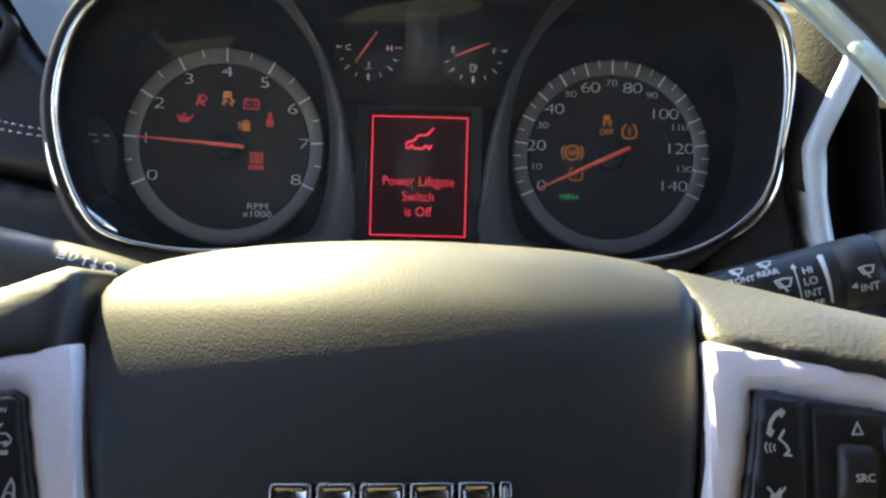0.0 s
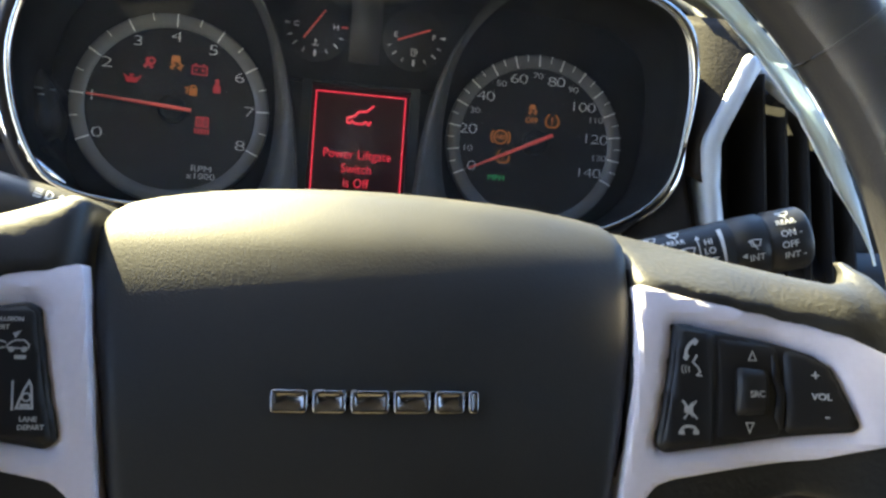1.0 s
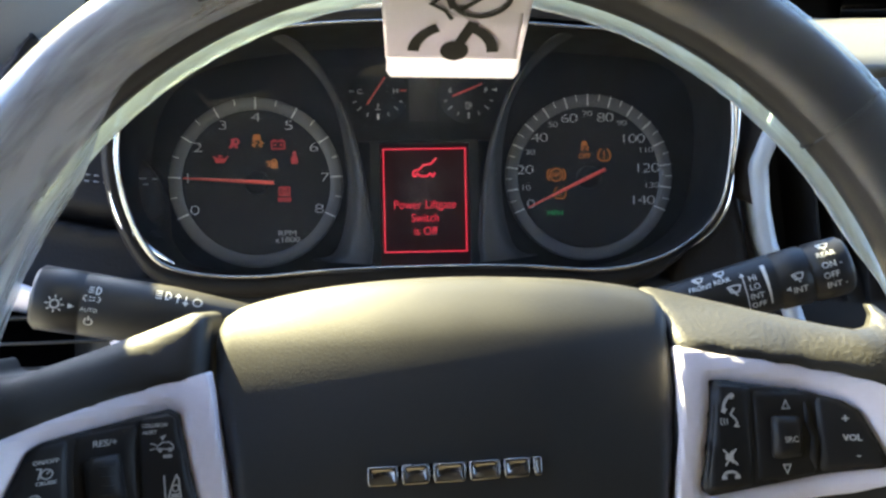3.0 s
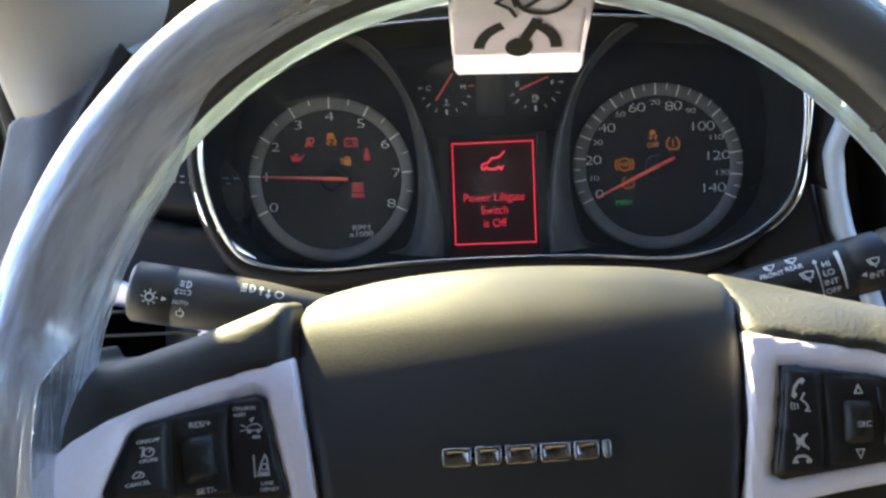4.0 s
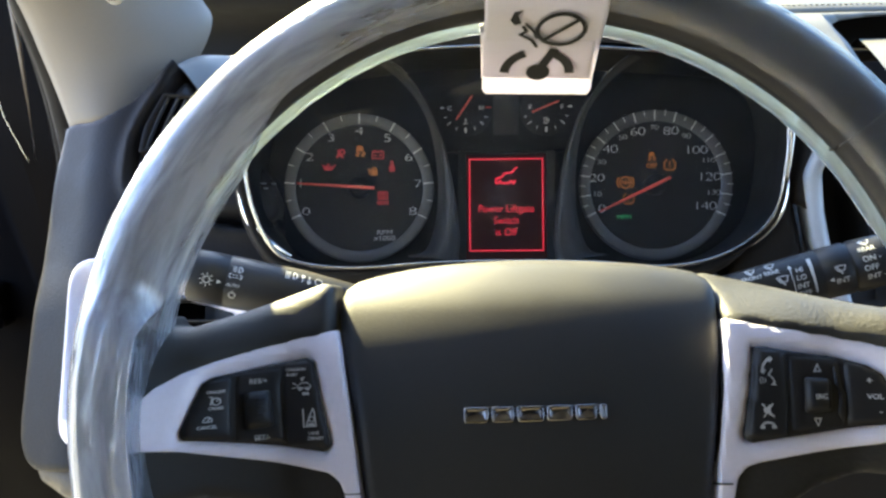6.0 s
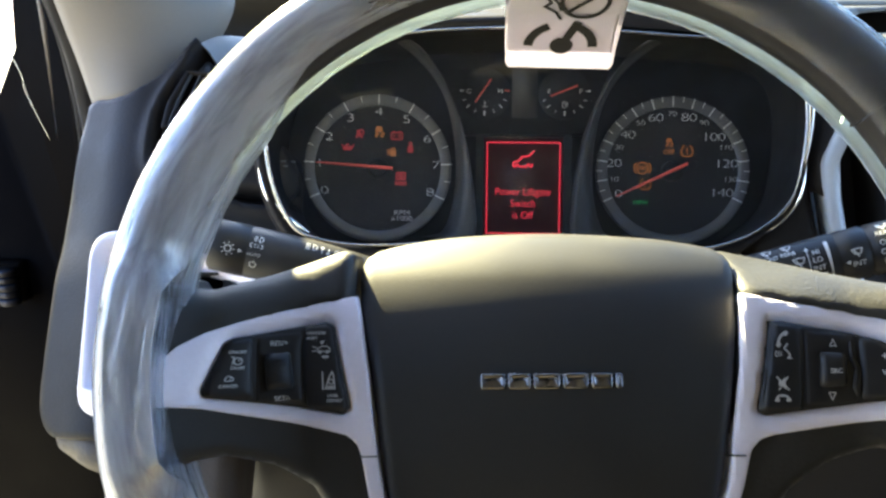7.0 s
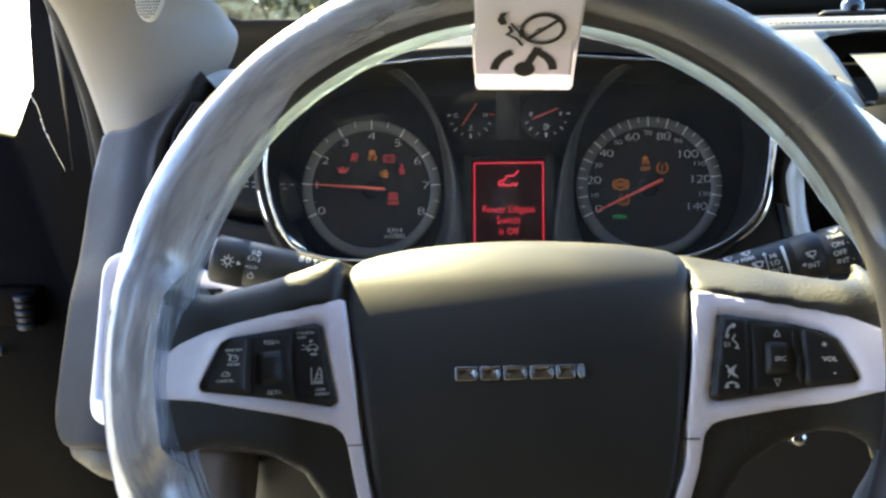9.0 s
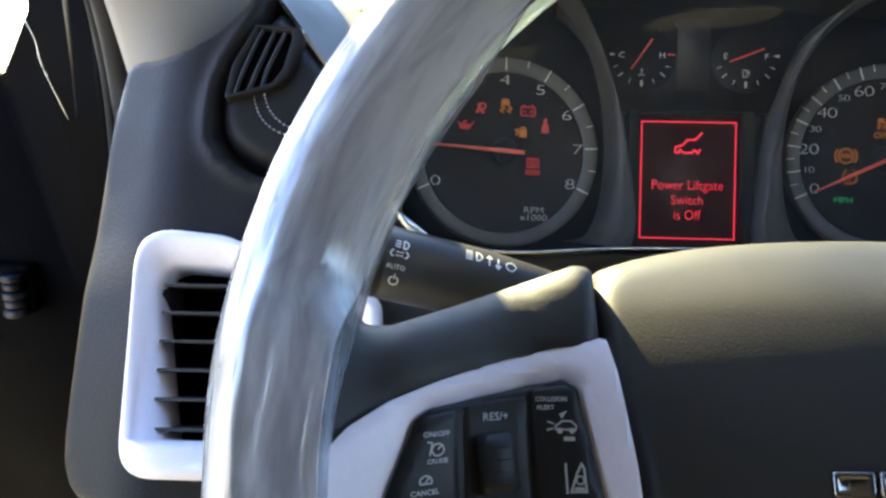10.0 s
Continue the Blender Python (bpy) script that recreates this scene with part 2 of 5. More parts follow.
def smooth_loop(pts, n=6, closed=True):
    """A Catmull-Rom curve through the points."""
    P = [Vector(p) for p in pts]
    k = len(P)
    out = []
    for i in range(k if closed else k - 1):
        if closed:
            p0, p1, p2, p3 = P[i - 1], P[i], P[(i + 1) % k], P[(i + 2) % k]
        else:
            p0, p1, p2, p3 = P[max(i - 1, 0)], P[i], P[i + 1], P[min(i + 2, k - 1)]
        for j in range(n):
            u = j / n
            out.append(tuple(0.5 * (2 * p1 + (p2 - p0) * u + (2 * p0 - 5 * p1 + 4 * p2 - p3) * u * u
                                    + (3 * p1 - p0 - 3 * p2 + p3) * u ** 3)))
    if not closed:
        out.append(tuple(P[-1]))
    return out


def edge_distance(q, outline):
    A = np.array(outline)
    B = np.roll(A, -1, axis=0)
    q = np.array(q)
    d = B - A
    t = np.clip(((q[:, None] - A) * d).sum(2) / np.maximum((d * d).sum(1), 1e-18), 0, 1)
    return np.sqrt((((A + t[..., None] * d) - q[:, None]) ** 2).sum(2)).min(1)


def inside(x, y, outline):
    hit = False
    for (x0, y0), (x1, y1) in zip(outline, outline[1:] + outline[:1]):
        if (y0 > y) != (y1 > y) and x < (x1 - x0) * (y - y0) / (y1 - y0) + x0:
            hit = not hit
    return hit


def slab(outline, depth, r=0.001, fn=None, step=0.006, floor_z=None):
    """A piece with the given outline whose face follows fn(x, y), with edges rounded by r, and sides of that depth."""
    fn = fn or (lambda x, y: 0.0)
    bm = bmesh.new()
    f = bm.faces.new([bm.verts.new((x, y, 0)) for x, y in outline])
    if f.normal.z < 0:
        f.normal_flip()
    for w in (0.12, 0.3, 0.58, 0.4):
        big = max(bm.faces, key=lambda g: g.calc_area())
        bmesh.ops.inset_region(bm, faces=[big], thickness=r * w, use_even_offset=False)
    if step:
        xs, ys = [p[0] for p in outline], [p[1] for p in outline]
        for axis, lo, hi in ((0, min(xs), max(xs)), (1, min(ys), max(ys))):
            no = (1, 0, 0) if axis == 0 else (0, 1, 0)
            c = lo + step
            while c < hi - step * 0.3:
                co = (c, 0, 0) if axis == 0 else (0, c, 0)
                bmesh.ops.bisect_plane(bm, geom=bm.verts[:] + bm.edges[:] + bm.faces[:], plane_co=co, plane_no=no)
                c += step
    bm.verts.ensure_lookup_table()
    d = edge_distance([(v.co.x, v.co.y) for v in bm.verts], outline)
    base = [fn(v.co.x, v.co.y) for v in bm.verts]
    for v, dist, z in zip(bm.verts, d, base):
        u = min(dist, r)
        v.co.z = z - (r - math.sqrt(max(0.0, r * r - (r - u) ** 2)))
    low = bmesh.ops.duplicate(bm, geom=bm.faces[:])
    rim = [e for e in bm.edges if e.is_boundary and e not in set(low["geom"])]
    under = [g for g in low["geom"] if isinstance(g, bmesh.types.BMVert)]
    got = [g for g in bmesh.ops.extrude_edge_only(bm, edges=rim)["geom"] if isinstance(g, bmesh.types.BMVert)]
    for g in got + under:
        g.co.z = floor_z if floor_z is not None else fn(g.co.x, g.co.y) - depth
    bmesh.ops.remove_doubles(bm, verts=got + under, dist=1e-6)
    return bm


def tube(path, radius, sides=8, closed=False, flat=1.0, up=(0, 0, 1), bm=None):
    """A round or flattened bar along the path; radius: one number or one for each point."""
    bm = bm or bmesh.new()
    P = [Vector(p) for p in path]
    k = len(P)
    rings = []
    for i, p in enumerate(P):
        a = P[i - 1] if closed or i else P[0]
        b = P[(i + 1) % k] if closed or i < k - 1 else P[-1]
        t = (b - a).normalized()
        s = t.cross(Vector(up))
        s = s.normalized() if s.length > 1e-6 else Vector((1, 0, 0))
        w = s.cross(t)
        rad = radius[i] if isinstance(radius, (list, tuple)) else radius
        rings.append([bm.verts.new(p + rad * (math.cos(2 * math.pi * j / sides) * s + flat * math.sin(2 * math.pi * j / sides) * w))
                      for j in range(sides)])
    for i in range(k if closed else k - 1):
        a, b = rings[i], rings[(i + 1) % k]
        for j in range(sides):
            bm.faces.new((a[j], a[(j + 1) % sides], b[(j + 1) % sides], b[j]))
    if not closed:
        bm.faces.new(rings[0][::-1])
        bm.faces.new(rings[-1])
    return bm


def loft(rows, closed=False, bm=None):
    """A skin through rows of points of equal number."""
    bm = bm or bmesh.new()
    V = [[bm.verts.new(p) for p in row] for row in rows]
    for a, b in zip(V, V[1:]):
        n = len(a)
        for j in range(n if closed else n - 1):
            bm.faces.new((a[j], a[(j + 1) % n], b[(j + 1) % n], b[j]))
    return bm


def thicken(bm, t):
    bmesh.ops.recalc_face_normals(bm, faces=bm.faces[:])
    bmesh.ops.solidify(bm, geom=bm.faces[:], thickness=t)
    return bm


def lathe(profile, seg=64, a0=0.0, a1=2 * math.pi, bm=None, cx=0.0, cy=0.0):
    """A turned shape round z at (cx, cy) from (radius, z) pairs."""
    bm = bm or bmesh.new()
    full = abs(a1 - a0 - 2 * math.pi) < 1e-6
    n = seg if full else seg + 1
    rows = []
    for i in range(n):
        a = a0 + (a1 - a0) * i / seg
        rows.append([(cx + r * math.cos(a), cy + r * math.sin(a), z) for r, z in profile])
    if full:
        rows.append(rows[0])
    bm = loft(rows, bm=bm)
    bmesh.ops.remove_doubles(bm, verts=bm.verts[:], dist=1e-6)
    return bm


def box(x0, x1, y0, y1, z0, z1, bevel=0.0, bm=None):
    bm = bm or bmesh.new()
    got = bmesh.ops.create_cube(bm, size=1)["verts"]
    for v in got:
        v.co = Vector(((x0 + x1) / 2 + v.co.x * (x1 - x0), (y0 + y1) / 2 + v.co.y * (y1 - y0), (z0 + z1) / 2 + v.co.z * (z1 - z0)))
    if bevel:
        es = list({e for v in got for e in v.link_edges})
        bmesh.ops.bevel(bm, geom=es, offset=bevel, segments=2, profile=0.5, affect="EDGES")
    return bm


def prism(outline, z0, z1, bm=None):
    bm = bm or bmesh.new()
    lo = [bm.verts.new((x, y, z0)) for x, y in outline]
    hi = [bm.verts.new((x, y, z1)) for x, y in outline]
    n = len(lo)
    bm.faces.new(lo[::-1])
    bm.faces.new(hi)
    for i in range(n):
        bm.faces.new((lo[i], lo[(i + 1) % n], hi[(i + 1) % n], hi[i]))
    return bm


def bar(bm, x, y, w, h, z0, z1, turn=0.0):
    c, s = math.cos(turn), math.sin(turn)
    pts = [(x + c * a - s * b, y + s * a + c * b) for a, b in ((-w / 2, -h / 2), (w / 2, -h / 2), (w / 2, h / 2), (-w / 2, h / 2))]
    return prism(pts, z0, z1, bm)


def stroke(bm, pts, w, z0, z1, closed=False):
    """A flat line of the width w through the points, in one piece."""
    P = [Vector(p) for p in pts]
    P = [p for i, p in enumerate(P) if i == 0 or (p - P[i - 1]).length > 1e-9]
    k = len(P)
    rings = []
    for i, p in enumerate(P):
        a = P[i] - P[i - 1] if closed or i else P[1] - P[0]
        b = P[(i + 1) % k] - P[i] if closed or i < k - 1 else P[-1] - P[-2]
        a, b = a.normalized(), b.normalized()
        n = Vector((-a.y - b.y, a.x + b.x))
        n = n.normalized() if n.length > 1e-6 else Vector((-a.y, a.x))
        h = n * (w / 2) / max(0.45, n.dot(Vector((-a.y, a.x))))
        rings.append([bm.verts.new((p.x + s * h.x, p.y + s * h.y, z)) for s, z in ((1, z0), (1, z1), (-1, z1), (-1, z0))])
    for i in range(k if closed else k - 1):
        q, r = rings[i], rings[(i + 1) % k]
        for m in range(4):
            bm.faces.new((q[m], q[(m + 1) % 4], r[(m + 1) % 4], r[m]))
    if not closed:
        bm.faces.new(rings[0][::-1])
        bm.faces.new(rings[-1])
    return bm


def arc(cx, cy, r, a0, a1, n=12, ry=None):
    ry = ry or r
    return [(cx + r * math.cos(radians(a0 + (a1 - a0) * i / n)), cy + ry * math.sin(radians(a0 + (a1 - a0) * i / n))) for i in range(n + 1)]


def words(text, size, x=0.0, y=0.0, z=0.0, extrude=0.00008, stretch=1.0, bold=0.0, space=1.0):
    """A mesh of the text, centred at (x, y, z)."""
    cu = bpy.data.curves.new("text", "FONT")
    cu.body, cu.size, cu.extrude, cu.align_x, cu.align_y = text, size, extrude, "CENTER", "CENTER"
    cu.resolution_u = 3
    cu.space_character = space
    cu.offset = bold
    ob = new("text", cu)
    dg = bpy.context.evaluated_depsgraph_get()
    me = bpy.data.meshes.new_from_object(ob.evaluated_get(dg))
    bpy.data.objects.remove(ob)
    bpy.data.curves.remove(cu)
    me.transform(Matrix.Translation((x, y, z)) @ Matrix.Diagonal((stretch, 1, 1, 1)))
    bm = bmesh.new()
    bm.from_mesh(me)
    bmesh.ops.remove_doubles(bm, verts=bm.verts[:], dist=2e-6)
    bm.to_mesh(me)
    bm.free()
    return me


def smoothstep(v):
    v = min(1.0, max(0.0, v))
    return v * v * (3 - 2 * v)


# ---------- the places of the main things ----------
WHEEL = pose(-0.0138, 0.1700, 1.0990, 70) @ pose(0, 0, 0, 0, 0, 1.8)     # local: x right, y up the wheel, z towards the driver
CLUSTER = pose(-0.014, 0.465, 1.150, 74)
PANEL = pose(-0.300, 0.425, 1.100, 59)                                    # driver's end of the dashboard
BRACKET = pose(0.200, 0.420, 1.150, 76, 0, -6)


# ---------- setting: ground and distance ----------
def make_ground():
    bm = bmesh.new()
    bmesh.ops.create_grid(bm, x_segments=60, y_segments=60, size=300)
    for v in bm.verts:
        v.co.z = 0.0
    tagged(part("ground", bm, ASPHALT), "pale sunlit concrete ground round the car", "ground", kind="structure")
    bm = bmesh.new()
    rnd = random.Random(4)
    for i in range(9000):
        x, y = rnd.uniform(-9.5, -1.5), rnd.uniform(17, 20)
        z = rnd.random() * 4.2
        s = rnd.uniform(0.05, 0.26)
        m = pose(x, y, z, rnd.uniform(0, 360), rnd.uniform(0, 360), rnd.uniform(0, 360))
        q = [bm.verts.new(m @ Vector(p)) for p in ((-s, -s * 0.4, 0), (s, -s * 0.3, 0.1 * s), (s * 0.8, s * 0.5, 0), (-s * 0.6, s * 0.4, 0.2 * s))]
        bm.faces.new(q)
    tagged(part("dry_shrubs", bm, SHRUB, smooth=False), "dry brown shrubs far beyond the windscreen", "shrubs", kind="stuff")


make_ground()


# ---------- setting: the car's shell ----------
def make_shell():
    car = thing("car_body", pose(0, 0, 0), "black car body with open driver's door, dark inside", "car body", kind="structure")
    part("floor_carpet", box(-0.62, 1.30, -1.9, 1.2, 0.40, 0.44), CARPET, car)
    part("roof_lining", box(-0.60, 1.28, -1.9, 0.22, 1.62, 1.66, 0.01), ROOFCLOTH, car)
    part("rear_wall", box(-0.62, 1.30, -1.94, -1.90, 0.44, 1.62), ROOFCLOTH, car)
    part("side_panel", box(1.26, 1.30, -1.9, 1.1, 0.44, 1.16), BLACK, car)
    # added out of view: cuts the light from the right rear
    part("light_baffle", box(1.262, 1.298, -1.9, -0.60, 1.16, 1.62), DOOR_GREY, car)
    # added out of view beside the door opening: dims light from the left rear
    part("light_baffle", box(-0.656, -0.624, -0.72, -0.26, 0.44, 1.62), MATT, car)
    part("side_panel", box(-0.66, -0.62, -1.9, -0.62, 0.44, 1.16), BLACK, car)
    for x in (-0.62, 1.24):
        part("centre_pillar", box(x - 0.02, x + 0.04, -0.72, -0.60, 0.44, 1.62, 0.01), BLACK, car)
        part("rear_pillar", box(x - 0.02, x + 0.04, -1.9, -1.5, 1.16, 1.62, 0.01), BLACK, car)
    for x in (-0.64, 1.27):
        part("rear_side", box(x - 0.015, x + 0.015, -1.9, -0.72, 1.16, 1.62), MATT, car)
    part("firewall", box(-0.60, 1.28, 1.16, 1.20, 0.44, 1.20), BLACK, car)
    part("windscreen_pillar", tube([(1.20, 0.95, 1.16), (1.10, 0.60, 1.40), (1.0, 0.2, 1.62)], 0.04, 10), BLACK, car)
    # door jamb and hinge post on the driver's side
    jamb = rounded([(-0.40, 1.36), (-0.516, 1.35), (-0.524, 1.27), (-0.528, 1.215), (-0.558, 1.158), (-0.60, 1.166), (-0.95, 1.13),
                    (-0.95, 0.42), (-0.36, 0.42)], 0.012)
    bm = prism(jamb, 0, 0.10)
    bm.transform(pose(0, 0.78, 0, 90))
    part("hinge_post", bm, JAMB, car, "gloss black door jamb")
    part("jamb_step", tube(smooth_loop([(-0.44, 0.66, 1.36), (-0.452, 0.66, 1.20), (-0.455, 0.66, 1.00), (-0.46, 0.66, 0.60)], 5, False), 0.012, 8), JAMB, car)
    part("door_seal", tube(smooth_loop([(-0.43, 0.52, 1.42), (-0.415, 0.56, 1.28), (-0.402, 0.58, 1.17), (-0.40, 0.57, 1.0), (-0.39, 0.50, 0.6)], 6, False), 0.013, 10), RUBBER, car)
    part("inner_seal", tube(smooth_loop([(-0.455, 0.54, 1.42), (-0.438, 0.585, 1.28), (-0.425, 0.60, 1.17), (-0.42, 0.59, 1.0)], 6, False), 0.006, 8), RUBBER, car)
    part("seam_strip", tube([(-0.497, 0.672, 1.345), (-0.490, 0.672, 1.240), (-0.491, 0.672, 1.124)], [0.001, 0.0026, 0.0008], 6), SEALANT, car, "tan strip of sealant")
    part("seam_edge", tube(smooth_loop([(-0.531, 0.665, 1.235), (-0.5235, 0.665, 1.228), (-0.5245, 0.665, 1.212), (-0.516, 0.665, 1.19), (-0.513, 0.665, 1.17), (-0.495, 0.665, 1.124)], 4, False), 0.0007, 6), STEEL, car)
    hinge = part("door_hinge", box(-0.60, -0.545, 0.660, 0.680, 0.945, 0.992, 0.004), JAMB, car)
    for k in range(5):
        r, z = 0.0115 - 0.0012 * (k % 2), 0.951 + 0.0082 * k
        part("hinge_ring", lathe([(0.0, z + 0.0035), (r - 0.001, z + 0.0035), (r, z + 0.002), (r, z - 0.002), (r - 0.001, z - 0.0035), (0.0, z - 0.0035)], 18,
                                 cx=-0.556, cy=0.652), WORN_STEEL, hinge, "worn steel hinge ring")
    for x, z in ((-0.612, 1.000), (-0.606, 0.912)):
        b = lathe([(0.0, 0.006), (0.004, 0.0055), (0.0062, 0.003), (0.007, 0.0)], 6)
        b.transform(pose(x, 0.672, z, 90))
        part("hinge_bolt", b, WORN_STEEL, car)
    part("roof_rail", tube([(-0.60, -1.9, 1.62), (-0.60, -0.6, 1.63), (-0.56, 0.1, 1.62)], 0.03, 10), BLACK, car)
    door = thing("open_car_door", pose(-0.66, 0.72, 0.0, 0, 0, 0), "gloss black driver's door swung wide open", "car door")
    dm = slab(rounded(mm([(-1000, 450), (-60, 450), (-20, 600), (-20, 1080), (-90, 1120), (-900, 1100), (-1000, 1050)]), 0.05), 0.09, 0.02, step=0.1)
    dm.transform(pose(0, 0, 0, 90, 0, 14))
    part("door_shell", dm, JAMB, door)
    # windscreen
    rows = []
    for i in range(9):
        u = i / 8
        y, z = 1.13 - 0.95 * u, 1.27 + 0.36 * u
        rows.append([(-0.40 - 0.10 * u + (1.55 + 0.06 * u) * k / 12, y - 0.06 * (2 * k / 12 - 1) ** 2, z) for k in range(13)])
    band = []
    for i in range(7):
        v = i / 6
        row = []
        for k in range(33):
            x = -0.54 + 1.67 * k / 32
            z = 1.205 + (0.092 + 0.018 * smoothstep((x + 0.3) / 0.6) + 5.0 * max(0.0, -0.385 - x) ** 2) * v
            row.append((x, 1.118 - (max(z, 1.262) - 1.262) * 2.64 - 0.06 * (2 * (x + 0.39) / 1.52 - 1) ** 2, z))
        band.append(row)
    part("windscreen_border", thicken(loft(band), 0.003), MATT, car, "black lower border of the windscreen")
    glass = tagged(part("windscreen", thicken(loft(rows), 0.005), GLASS), "clear curved windscreen glass over the dashboard", "windscreen", kind="structure")
    glass.visible_shadow = False


make_shell()


def make_pillar_trim():
    """Beige trim of the windscreen pillar with a speaker grille, flaring out above the dashboard."""
    left = smooth_loop([(-0.386, 0.55, 1.168), (-0.398, 0.545, 1.225), (-0.408, 0.52, 1.29), (-0.425, 0.45, 1.345), (-0.445, 0.37, 1.42), (-0.52, 0.12, 1.60)], 6, False)
    right = smooth_loop([(-0.305, 0.57, 1.182), (-0.274, 0.605, 1.248), (-0.284, 0.615, 1.279), (-0.312, 0.555, 1.330), (-0.338, 0.43, 1.42), (-0.43, 0.16, 1.61)], 6, False)
    rows = []
    for a, b in zip(left, right):
        a, b = Vector(a), Vector(b)
        row = []
        for k in range(15):
            u = k / 14
            p = a.lerp(b, u)
            p += Vector((0.1, -1, 0.15)) * 0.028 * math.sin(math.pi * u) ** 0.7
            row.append(p)
        row.insert(0, a + Vector((-0.004, 0.05, 0)))
        row.append(b + Vector((-0.012, 0.03, 0)))
        rows.append(row)
    rows.insert(0, [Vector(p) + Vector((0, 0.03, -0.02)) for p in rows[0]])
    trim = tagged(part("pillar_trim", loft(rows), BEIGE), "beige windscreen pillar trim with an oval speaker grille", "pillar trim")
    bm = slab(arc(0, 0, 0.015, 0, 345, 24, 0.024), 0.004, 0.003, lambda x, y: 0.002, 0.004)
    m = pose(-0.318, 0.520, 1.293, 78, 0, -12)
    bm.transform(m)
    part("speaker_grille", bm, material("grille_grey", (0.33, 0.32, 0.29), 0.6), trim, "grey perforated oval grille")
    bm = bmesh.new()
    for i in range(-5, 6):
        for j in range(-8, 9):
            x, y = i * 0.0026 + (j % 2) * 0.0013, j * 0.0026
            if (x / 0.013) ** 2 + (y / 0.022) ** 2 < 1:
                bar(bm, x, y, 0.0013, 0.0013, 0.0019, 0.0024)
    bm.transform(m)
    part("grille_holes", bm, MATT, trim)["kind"] = "stuff"


make_pillar_trim()


# ---------- dashboard ----------
BEZEL = mm([(-179, 5), (-177, -28), (-166, -57), (-150, -72), (-110, -78), (-55, -75), (0, -74), (55, -75), (108, -78), (147, -68),
            (174, -45), (183, -10), (184, 22), (177, 46), (152, 61), (95, 66), (40, 70), (-18, 71), (-80, 68), (-136, 59), (-166, 40)])
BEZEL_Z = 0.055


def grow(pts, d):
    out = []
    for i, p in enumerate(pts):
        a, b = Vector(pts[i - 1]), Vector(pts[(i + 1) % len(pts)])
        t = (b - a).normalized()
        out.append((p[0] + t.y * d, p[1] - t.x * d))
    return out


